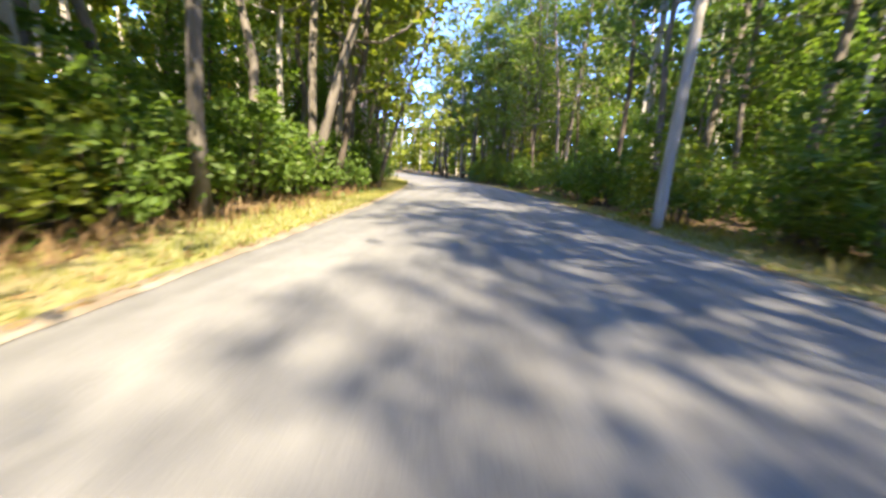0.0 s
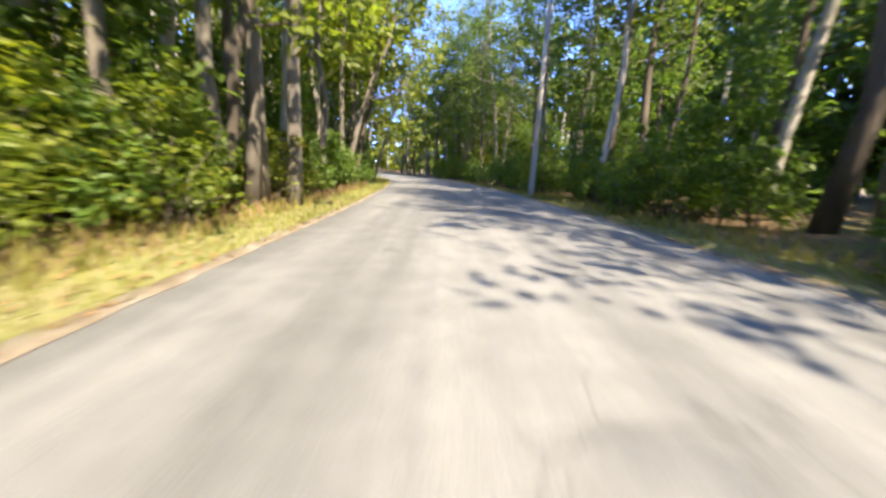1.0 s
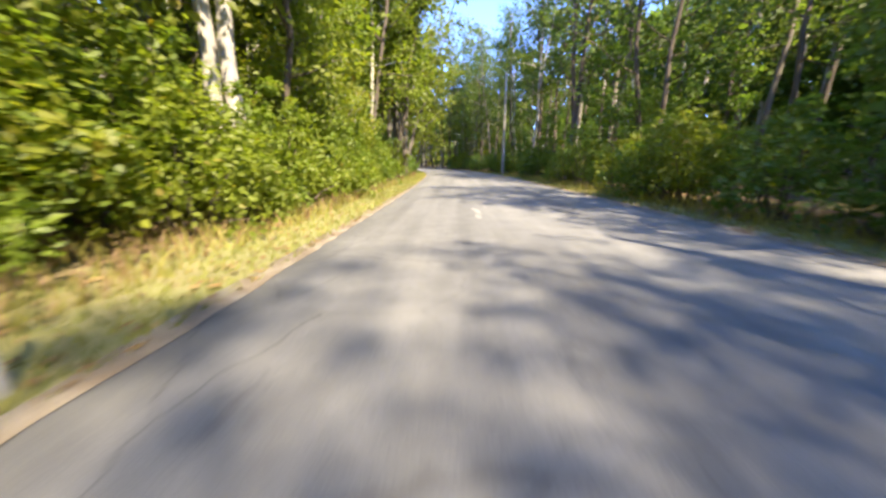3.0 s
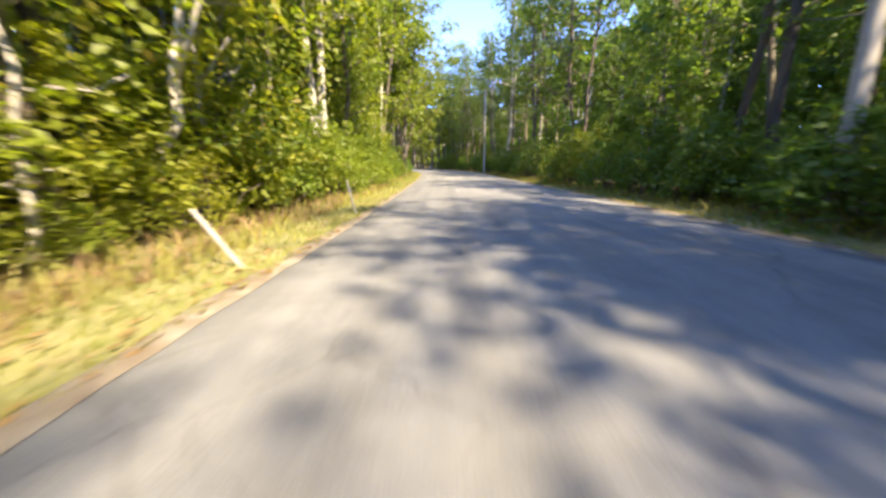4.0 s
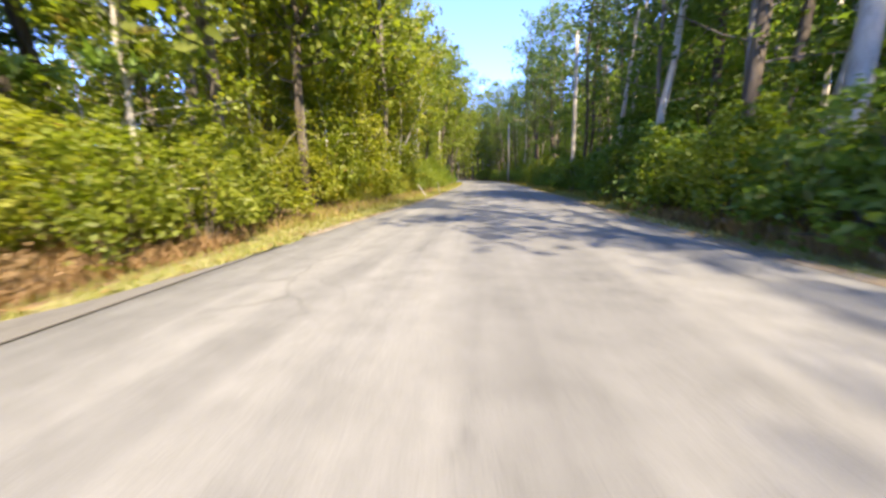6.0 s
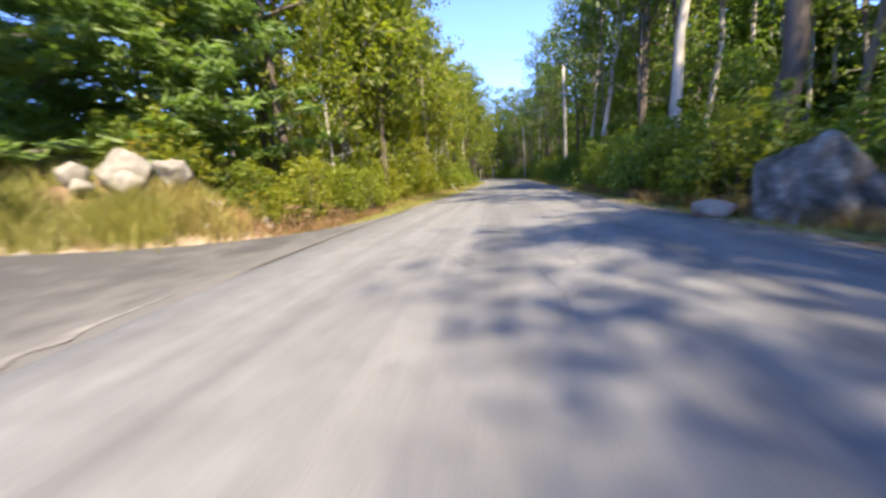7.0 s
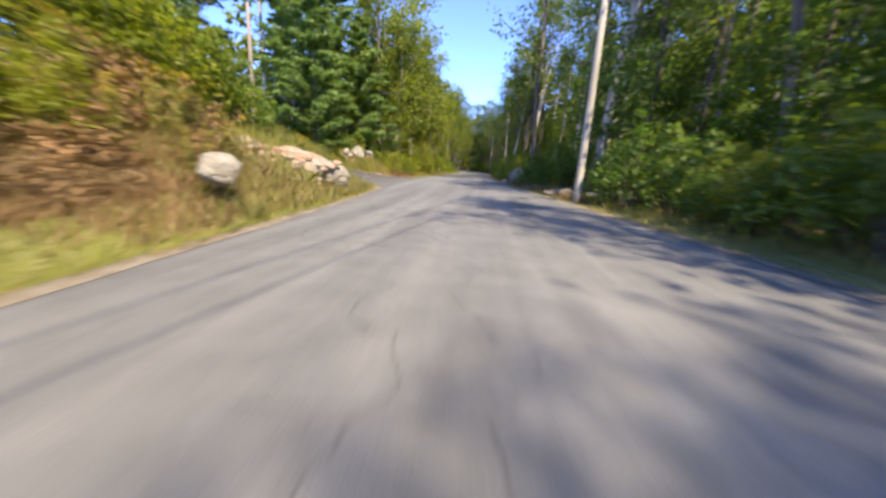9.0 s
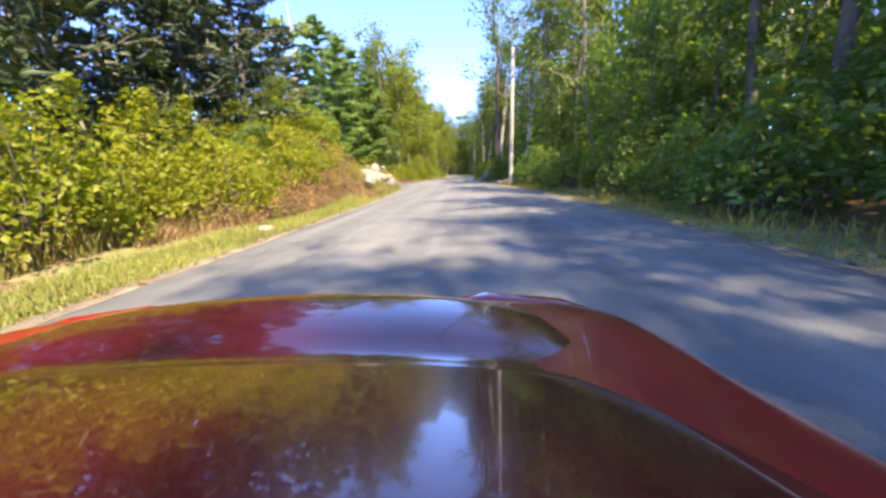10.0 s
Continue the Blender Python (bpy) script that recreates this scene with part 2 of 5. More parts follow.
def tube(points, radii, sides=7):
    """Vertices and faces of a tapered tube along points."""
    verts, faces = [], []
    pts = [Vector(p) for p in points]
    for i, p in enumerate(pts):
        way = (pts[min(i + 1, len(pts) - 1)] - pts[max(i - 1, 0)]).normalized()
        side = way.orthogonal().normalized() if i == 0 else (side - way * side.dot(way)).normalized()
        up = way.cross(side)
        for k in range(sides):
            a = 2 * math.pi * k / sides
            verts.append(tuple(p + (side * math.cos(a) + up * math.sin(a)) * radii[i]))
    for i in range(len(pts) - 1):
        for k in range(sides):
            n = (k + 1) % sides
            faces.append((i * sides + k, i * sides + n, (i + 1) * sides + n, (i + 1) * sides + k))
    faces.append(tuple(reversed(range(sides))))
    faces.append(tuple(range((len(pts) - 1) * sides, len(pts) * sides)))
    return verts, faces


def join(parts_list):
    verts, faces = [], []
    for v, f in parts_list:
        o = len(verts)
        verts += v
        faces += [tuple(i + o for i in q) for q in f]
    return verts, faces


def leaf_cloud(rng, centres, spreads, count, length, width, flat=0.6, droop=0.15, shell=0.45):
    """Many folded leaves round the centres: vertices and triangles as arrays."""
    centres, spreads = np.asarray(centres, float), np.asarray(spreads, float)
    k = rng.integers(0, len(centres), count)
    d = rng.normal(size=(count, 3))
    d /= np.linalg.norm(d, axis=1)[:, None] + 1e-9
    pos = centres[k] + d * (rng.random(count) ** shell)[:, None] * spreads[k][:, None] * np.array([1, 1, flat])
    axis = rng.normal(size=(count, 3)) * np.array([1, 1, 0.45]) + d * 0.6
    axis[:, 2] -= droop
    axis /= np.linalg.norm(axis, axis=1)[:, None] + 1e-9
    nrm = rng.normal(size=(count, 3)) * 0.33 + np.array([0, 0, 0.5]) + d * 0.75
    side = np.cross(axis, nrm)
    side /= np.linalg.norm(side, axis=1)[:, None] + 1e-9
    nrm = np.cross(side, axis)
    ln = length * (0.55 + 0.9 * rng.random(count))[:, None]
    wd = width * (0.55 + 0.9 * rng.random(count))[:, None]
    fold = wd * 0.22
    v = np.stack([pos - axis * ln / 2, pos + side * wd / 2 + nrm * fold - axis * ln * 0.08, pos + axis * ln / 2, pos - side * wd / 2 + nrm * fold - axis * ln * 0.08], 1).reshape(-1, 3)
    b = (np.arange(count) * 4)[:, None]
    f = np.concatenate([b + np.array([0, 1, 2]), b + np.array([0, 2, 3])], 1).reshape(-1, 3)
    return v, f


def fast_mesh(name, v, f, mat):
    """A mesh of triangles out of arrays."""
    me = bpy.data.meshes.new(name)
    v, f = np.asarray(v, np.float32), np.asarray(f, np.int32)
    me.vertices.add(len(v))
    me.vertices.foreach_set("co", v.ravel())
    me.loops.add(f.size)
    me.loops.foreach_set("vertex_index", f.ravel())
    me.polygons.add(len(f))
    me.polygons.foreach_set("loop_start", np.arange(0, f.size, 3, dtype=np.int32))
    me.update(calc_edges=True)
    me.validate()
    me.materials.append(mat)
    return me


# ---- the plan of the road ----
LEFT_EDGE = [(-400, 34.0), (-160, 7.0), (-120, 2.0), (-98, 0.4), (-89, 0.12), (-80, -0.25), (-71, -1.0), (-62, -2.3), (-53, -3.05), (-44, -3.1), (-35, -2.5), (-26, -2.3), (-17, -2.25), (-8, -2.3), (1, -2.5), (10, -3.0), (19, -3.9), (28, -5.3), (40, -8.8), (60, -17.5), (90, -36.0), (130, -66.0)]
RIGHT_EDGE = [(-400, 42.0), (-160, 15.0), (-120, 9.6), (-98, 7.7), (-89, 7.5), (-80, 7.15), (-71, 6.2), (-62, 5.35), (-53, 4.55), (-44, 4.0), (-35, 4.25), (-26, 4.25), (-17, 4.2), (-8, 4.1), (1, 4.15), (10, 3.75), (19, 3.0), (28, 1.7), (40, -1.9), (60, -10.7), (90, -28.5), (130, -58.0)]


def smooth_table(table):
    ys = np.array([a for a, _ in table], float)
    xs = np.array([b for _, b in table], float)
    fine = np.arange(-400, 130.1, 0.5)
    line = np.interp(fine, ys, xs)
    ker = np.hanning(17)
    padded = np.concatenate([np.full(8, line[0]), line, np.full(8, line[-1])])
    return fine, np.convolve(padded, ker / ker.sum(), "valid")


LY, LX = smooth_table(LEFT_EDGE)
RY, RX = smooth_table(RIGHT_EDGE)


def left_at(y):
    return np.interp(y, LY, LX)


def right_at(y):
    return np.interp(y, RY, RX)


def step(a, b, v):
    s = np.clip((v - a) / (b - a), 0, 1)
    return s * s * (3 - 2 * s)


# driveway: far and near edge, as y over x
DX = [-60, -30, -16, -11, -8, -6.0, -4.5, -3.4, -2.9]
DFAR = [-62, -59, -57.2, -56.8, -56.3, -54.2, -51.5, -48.5, -45.5]
DNEAR = [-67, -64, -62.6, -62.4, -62.3, -62.6, -63.2, -64.2, -65.2]


def drive_height(x, y):
    e = np.maximum(left_at(y) - x - 0.3, 0)
    e1 = np.minimum(e, 5.5)
    return np.where(e1 < 1.7, 0.05 * e1 * e1, 0.1445 + 0.17 * (e1 - 1.7)) + 0.05 * np.clip(e - 5.5, 0, 30)


def hill(x, y):
    """Height of the ground."""
    x, y = np.asarray(x, float), np.asarray(y, float)
    l, r = left_at(y) - x, x - right_at(y)
    h = np.where((l < 0) & (r < 0), -0.06, 0.0)
    h = h + 0.5 * step(1.6, 6.0, l) + 0.35 * step(1.2, 6.0, r)
    bumps = 0.10 * np.sin(x * 0.9 + 1.3 * np.sin(y * 0.37)) * np.sin(y * 0.8 + 0.6) + 0.05 * np.sin(2.3 * x + y) * np.sin(1.9 * y)
    h = h + bumps * step(0.6, 3.0, np.maximum(l, r))
    # the bank beside the road, before the driveway
    near = step(-85, -76, y) * (1 - step(-1.9, -0.3, y - np.interp(x, DX, DNEAR)))
    steep = step(-84, -78, y) * (1 - step(-72.5, -69.5, y))
    bank = 1.4 * step(0.7, 4.2, l) + 0.42 * steep * step(0.1, 1.3, l) + 1.6 * step(5.0, 15.0, l)
    h = h + near * bank
    # the ground above the retaining wall
    far = np.interp(x, DX, DFAR)
    over = step(0.3, 0.95, y - far) * step(-7.4, -8.2, x) * (1 - step(-46, -30, y))
    top = drive_height(x, far) + 0.15 + 0.25 * np.clip(-8.0 - x, 0, 6) + 0.9 * step(0.5, 5.0, y - far) * step(-8, -13, x)
    h = h * (1 - over) + np.maximum(top, h) * over
    # a mound of soil beside the end of the wall
    h = h + 1.25 * np.exp(-((x + 7.4) ** 2 + (y + 52.0) ** 2) / 3.2)
    # the driveway ramp
    neard = np.interp(x, DX, DNEAR)
    ramp_in = step(0.0, 0.35, y - neard) * (1 - step(-0.1, 0.35, y - far)) * step(-0.3, 0.0, l)
    h = h * (1 - ramp_in) + (drive_height(x, y) - 0.07) * ramp_in
    # distant ground
    return h + 5.0 * step(60, 300, np.abs(x)) + 4.0 * step(90, 300, y)


def z_at(x, y):
    return float(hill(x, y))


# ---- ground, road, driveway ----
def spaced(lo, hi, fine_lo, fine_hi, fine, grow=1.25):
    out = list(np.arange(fine_lo, fine_hi + 1e-6, fine))
    s, v = fine, fine_hi
    while v < hi:
        s *= grow
        v += s
        out.append(v)
    s, v = fine, fine_lo
    while v > lo:
        s *= grow
        v -= s
        out.insert(0, v)
    return np.array(out)


gx, gy = spaced(-1500, 1500, -20, 16, 0.45), spaced(-1500, 1500, -106, 32, 0.55)
GX, GY = np.meshgrid(gx, gy)
GZ = hill(GX, GY)
gv = np.stack([GX, GY, GZ], -1).reshape(-1, 3)
nx = len(gx)
ii = (np.arange(len(gy) - 1)[:, None] * nx + np.arange(nx - 1)[None]).ravel()
gf = np.concatenate([np.stack([ii, ii + 1, ii + nx + 1], 1), np.stack([ii, ii + nx + 1, ii + nx], 1)])
ground = tagged(new("ground", fast_mesh("ground", gv, gf, FLOOR)), "brown forest floor with leaf litter and grassy verges", "ground", kind="structure")
ground.data.materials.append(VERGE)
ground.data.materials.append(DIRT)
mid = gv[gf].mean(1)
out_l, out_r = left_at(mid[:, 1]) - mid[:, 0], mid[:, 0] - right_at(mid[:, 1])
vl = np.where((mid[:, 1] > -92) & (mid[:, 1] < -76), 1.9, np.where(mid[:, 1] < -46, 1.7, 1.5))
is_verge = ((out_l > -0.5) & (out_l < vl + 0.3 * np.sin(mid[:, 1] * 1.3))) | ((out_r > -0.5) & (out_r < 1.1 + 0.3 * np.sin(mid[:, 1] * 1.1)))
on_drive = (mid[:, 1] > np.interp(mid[:, 0], DX, DNEAR) - 0.1) & (mid[:, 1] < np.interp(mid[:, 0], DX, DFAR)) & (out_l > -0.4)
is_verge &= ~on_drive & ~((mid[:, 1] > -53.5) & (mid[:, 1] < -45.5) & (out_l > 0.8))
bare = (mid[:, 1] > -68.5 + 0.8 * np.sin(mid[:, 0] * 2.1)) & (mid[:, 1] < -61.5) & (out_l > -0.5) & (out_l < 1.5 + 0.4 * np.sin(mid[:, 1] * 2.3) + 0.35 * (mid[:, 1] + 67).clip(0)) & ~on_drive
edge_far = mid[:, 1] - np.interp(mid[:, 0], DX, DFAR)
bare |= (mid[:, 0] < -4.6) & (mid[:, 0] > -8.0) & (edge_far > -0.2) & (edge_far < 1.0 + 0.4 * np.sin(mid[:, 0] * 3))
bare |= (mid[:, 0] > -5.2) & (out_l > 1.0) & (np.abs(mid[:, 1] + 72.6 + 0.5 * np.sin(mid[:, 0] * 2)) < 1.5)
bare |= (mid[:, 1] < -73) & (mid[:, 1] > -80.5) & (out_l > 1.5) & (out_l < 4.6) & (np.sin(mid[:, 0] * 2.3 + np.sin(mid[:, 1] * 1.7)) + np.sin(mid[:, 1] * 1.3 + 0.7) > 0.1)
ground.data.polygons.foreach_set("material_index", np.where(bare, 2, is_verge).astype(np.int32))
ground.data.polygons.foreach_set("use_smooth", np.ones(len(gf), bool))

ry = np.concatenate([np.arange(-300, -110, 5.0), np.arange(-110, 130, 0.35)])
rng = np.random.default_rng(3)
rough_l, rough_r = rng.normal(0, 0.035, len(ry)), rng.normal(0, 0.035, len(ry))
COLS = 14
rv, rf = [], []
for j, y in enumerate(ry):
    a, b = left_at(y) + rough_l[j], right_at(y) + rough_r[j]
    for k in range(COLS + 1):
        u = k / COLS
        rv.append((a + (b - a) * u, y, 0.045 * (1 - (2 * u - 1) ** 2) - 0.004))
    rv += [(a - 0.06, y, -0.09), (b + 0.06, y, -0.09)]
W = COLS + 3
for j in range(len(ry) - 1):
    p, q = j * W, (j + 1) * W
    for k in range(COLS):
        rf.append((p + k, p + k + 1, q + k + 1, q + k))
    rf.append((p + COLS + 1, p, q, q + COLS + 1))
    rf.append((p + COLS, p + COLS + 2, q + COLS + 2, q + COLS))
road = tagged(mesh_object("road", rv, rf, ASPHALT, smooth=True), "pale worn grey asphalt country road dappled with shade", "road", kind="structure")

dv, df = [], []
dxs = np.concatenate([np.arange(-60, -16, 2.0), np.arange(-16, -2.89, 0.3), [-2.9]])
for x in dxs:
    a, b = np.interp(x, DX, DNEAR), np.interp(x, DX, DFAR)
    for k in range(25):
        y = a + (b - a) * k / 24
        xx = min(x, float(left_at(y)) + 0.05)
        dv.append((xx, y, float(drive_height(xx, y)) + 0.012))
for k in range(25):
    y = -65.2 + (-45.5 + 65.2) * k / 24
    dv.append((float(left_at(y)) - 0.03, y, 0.0))
for k in range(25):
    y = -65.2 + (-45.5 + 65.2) * k / 24
    dv.append((float(left_at(y)) + 0.12, y, -0.014))
for i in range(len(dxs) + 1):
    for k in range(24):
        df.append((i * 25 + k, (i + 1) * 25 + k, (i + 1) * 25 + k + 1, i * 25 + k + 1))
driveway = tagged(mesh_object("driveway", dv, df, DRIVE, smooth=True), "darker asphalt driveway rising beside the stone wall", "driveway", kind="structure")

def road_z(x, y):
    a, b = float(left_at(y)), float(right_at(y))
    return 0.045 * (1 - (2 * (x - a) / (b - a) - 1) ** 2) - 0.004


# sandy crumbling edge between asphalt and grass
EDGE = two_scale("sandy_road_edge", [(0.3, (0.17, 0.125, 0.085)), (0.5, (0.25, 0.205, 0.15)), (0.72, (0.36, 0.33, 0.28))], 2.6, 40.0, 0.6, 0.95, 0.8, 0.02)
re = np.random.default_rng(12)
for side, ys in ((-1, np.arange(-105, -66.5, 0.3)), (-1, np.arange(-44.5, 60, 0.3)), (1, np.arange(-105, 60, 0.3))):
    ev, ef = [], []
    wide = np.convolve(0.0 + 0.2 * re.random(len(ys) + 4) ** 1.6, np.ones(5) / 5, "valid")
    for y, w in zip(ys, wide):
        base = float(left_at(y)) if side < 0 else float(right_at(y))
        a, b = base - side * (0.05 + 0.05 * re.random()), base + side * (0.05 + w)
        c = base + side * (0.09 + w)
        ev += [(a, y, road_z(a, y) + 0.006), (b, y, z_at(b, y) + 0.03), (c, y, z_at(c, y) - 0.04)]
    for i in range(len(ys) - 1):
        for k in (0, 1):
            f = (3 * i + k, 3 * i + k + 1, 3 * i + k + 4, 3 * i + k + 3)
            ef.append(f if side > 0 else f[::-1])
    tagged(mesh_object("road_edge", ev, ef, EDGE, smooth=True), "sandy crumbling edge of the asphalt strewn with litter", "road edge", kind="structure")

# thin jagged pale streaks near the middle of the road
PALE_STREAK = two_scale("mottled_pale_streak", [(0.42, (0.24, 0.237, 0.23)), (0.55, (0.345, 0.338, 0.325)), (0.75, (0.44, 0.43, 0.41))], 5.0, 40.0, 0.5, 0.8, 0.3, 0.003)
rp = np.random.default_rng(9)
for x0, y0, ln, wd in ((0.08, -19.8, 1.6, 0.06), (0.35, -18.1, 0.7, 0.04)):
    pv, pf = [], []
    n = 14
    for i in range(n + 1):
        y = y0 + ln * i / n
        w = wd * (0.35 + 0.9 * rp.random()) * (0.4 if i in (0, n) else 1)
        x = x0 + 0.05 * rp.normal() * 0.6
        pv += [(x - w, y, road_z(x - w, y) + 0.005), (x + w, y, road_z(x + w, y) + 0.005)]
    for i in range(n):
        pf.append((2 * i, 2 * i + 1, 2 * i + 3, 2 * i + 2))
    tagged(mesh_object("road_marking", pv, pf, PALE_STREAK), "thin jagged pale streak near the middle of the road", "road marking", kind="structure")

SAND = two_scale("thin_pale_sand", [(0.35, (0.13, 0.125, 0.12)), (0.55, (0.22, 0.21, 0.195)), (0.75, (0.28, 0.265, 0.24))], 6.0, 60.0, 0.6, 0.95, 0.3, 0.003)
# pale sand washed over the mouth of the driveway
rs = np.random.default_rng(19)
for line, wd in (([(-4.95, -59.6), (-4.85, -58.4), (-4.7, -56.8)], 0.16), ([(-2.45, -61.0), (-2.75, -58.6), (-3.1, -56.0)], 0.1), ([(-3.9, -60.8), (-3.7, -59.6), (-3.5, -58.4)], 0.07), ([(-5.9, -59.4), (-5.7, -58.2)], 0.08)):
    pv, pf = [], []
    n = 22
    for i in range(n + 1):
        u = i / n * (len(line) - 1)
        j = min(int(u), len(line) - 2)
        x, y = (line[j][q] + (line[j + 1][q] - line[j][q]) * (u - j) for q in (0, 1))
        w = wd * (0.2 + 0.9 * rs.random()) * min(1.0, 4 * i / n + 0.1, 4 * (1 - i / n) + 0.1)
        x += 0.04 * rs.normal()
        for dx in (-w, w):
            e = float(left_at(y)) - x - dx
            z = float(drive_height(x + dx, y)) + 0.018 if e > 0.03 else max(road_z(x + dx, y), 0.0) + 0.012
            pv.append((x + dx, y, z))
    for i in range(n):
        pf.append((2 * i, 2 * i + 1, 2 * i + 3, 2 * i + 2))
    tagged(mesh_object("sand_streak", pv, pf, SAND), "pale streak of sand washed over the driveway asphalt", "sand", kind="structure")

# ---- trees ----
def limb(rng, start, way, length, r0, bend=0.35, n=5, sides=5, rise=0.1):
    p, d = Vector(start), Vector(way).normalized()
    pts, rad = [p.copy()], [r0]
    for i in range(n):
        d = (d + Vector(rng.normal(0, bend, 3)) * 0.5 + Vector((0, 0, rise))).normalized()
        p = p + d * length / n
        pts.append(p.copy())
        rad.append(max(r0 * (1 - (i + 1) / (n + 0.6)), 0.012))
    return pts, rad, tube(pts, rad, sides)


def broadleaf(seed, height, bare, spread, r0, leaves, leaf, mat, bark, lean=(0, 0), limbs=16, fork=False, clump=0.95, bend=0.1):
    """Trunk with limbs, and crown, as two meshes for copies."""
    rng = np.random.default_rng(seed)
    pieces, tips, sizes = [], [], []
    n = 9
    pts, rad = [], []
    wob = rng.normal(0, bend, (n + 1, 2)).cumsum(0)
    wob -= wob[0]
    for i in range(n + 1):
        u = i / n
        pts.append(Vector((wob[i, 0] + lean[0] * u * height, wob[i, 1] + lean[1] * u * height, height * 0.93 * u - (0.25 if i == 0 else 0))))
        rad.append(r0 * (1.35 if i == 0 else 1.0) * (1 - 0.82 * u))
    pieces.append(tube(pts, rad, 8))

    def on(u):
        a = u * n
        i = min(int(a), n - 1)
        return pts[i].lerp(pts[i + 1], a - i), r0 * (1 - 0.82 * u)
    low = bare / height
    for k in range(limbs):
        u = low + (0.97 - low) * (k + rng.random()) / limbs
        p, r = on(min(u, 0.98))
        a = k * 2.4 + rng.normal(0, 0.4)
        reach = spread * (0.55 + 0.6 * rng.random()) * (1.0 - 0.55 * ((u - low) / (1 - low)) ** 2)
        up = 0.25 + 0.5 * (u - low) / (1 - low + 1e-6)
        lp, lr, geo = limb(rng, p, (math.cos(a), math.sin(a), up), reach, r * 0.5, 0.4, 5, 3, 0.06)
        pieces.append(geo)
        for q in (2, 3, 4, 5):
            tips.append(lp[q] + Vector(rng.normal(0, 0.25, 3)))
            sizes.append(clump * (0.65 + 0.6 * rng.random()))
        for _ in range(1):
            j = int(rng.integers(1, 4))
            sp, sr, geo = limb(rng, lp[j], (rng.normal(), rng.normal(), 0.35), reach * 0.45, lr[j] * 0.5, 0.5, 3, 3, 0.05)
            pieces.append(geo)
            tips.append(sp[-1])
            sizes.append(clump * (0.6 + 0.5 * rng.random()))
    if fork:
        p, r = on(fork)
        a = rng.random() * 6.28
        fp, fr, geo = limb(rng, p, (math.cos(a) * 0.35, math.sin(a) * 0.35, 1), height * (0.9 - fork), r * 0.75, 0.15, 6, 7, 0.1)
        pieces.append(geo)
        for q in (3, 4, 5, 6):
            for _ in range(3):
                tips.append(fp[q] + Vector(rng.normal(0, 0.8, 3)))
                sizes.append(clump)
    v, f = join(pieces)
    tm = bpy.data.meshes.new("trunk")
    tm.from_pydata(v, [], f)
    tm.materials.append(bark)
    tm.polygons.foreach_set("use_smooth", [True] * len(tm.polygons))
    lv, lf = leaf_cloud(rng, [tuple(t) for t in tips], sizes, leaves, leaf, leaf * 0.62)
    return tm, fast_mesh("crown", lv, lf, mat)


def pine(seed, height, bare, spread, r0, tufts, mat, size=0.24):
    rng = np.random.default_rng(seed)
    pts = [Vector((rng.normal(0, 0.05), rng.normal(0, 0.05), height * i / 8 - (0.25 if i == 0 else 0))) for i in range(9)]
    pieces = [tube(pts, [r0 * (1.02 - 0.95 * i / 8) for i in range(9)], 8)]
    cs, ss = [], []
    z = bare
    while z < height * 0.97:
        u = (z - bare) / (height - bare)
        reach = spread * (1 - u) ** 0.75 + 0.3
        for k in range(5):
            a = rng.random() * 6.28
            ln = reach * (0.6 + 0.5 * rng.random())
            lp, lr, geo = limb(rng, (0, 0, z + rng.normal(0, 0.15)), (math.cos(a), math.sin(a), 0.12), ln, 0.035 + 0.02 * (1 - u), 0.15, 4, 4, 0.04)
            pieces.append(geo)
            for q in (1, 2, 3, 4):
                cs.append(tuple(lp[q]))
                ss.append(0.25 + 0.32 * ln / spread * (0.6 + rng.random() * 0.7))
        z += 0.55 + 0.25 * rng.random()
    v, f = join(pieces)
    tm = bpy.data.meshes.new("trunk")
    tm.from_pydata(v, [], f)
    tm.materials.append(MID_BARK)
    lv, lf = leaf_cloud(rng, cs, ss, tufts, size * 1.1, size * 0.22, 0.34, -0.1)
    return tm, fast_mesh("crown", lv, lf, mat)


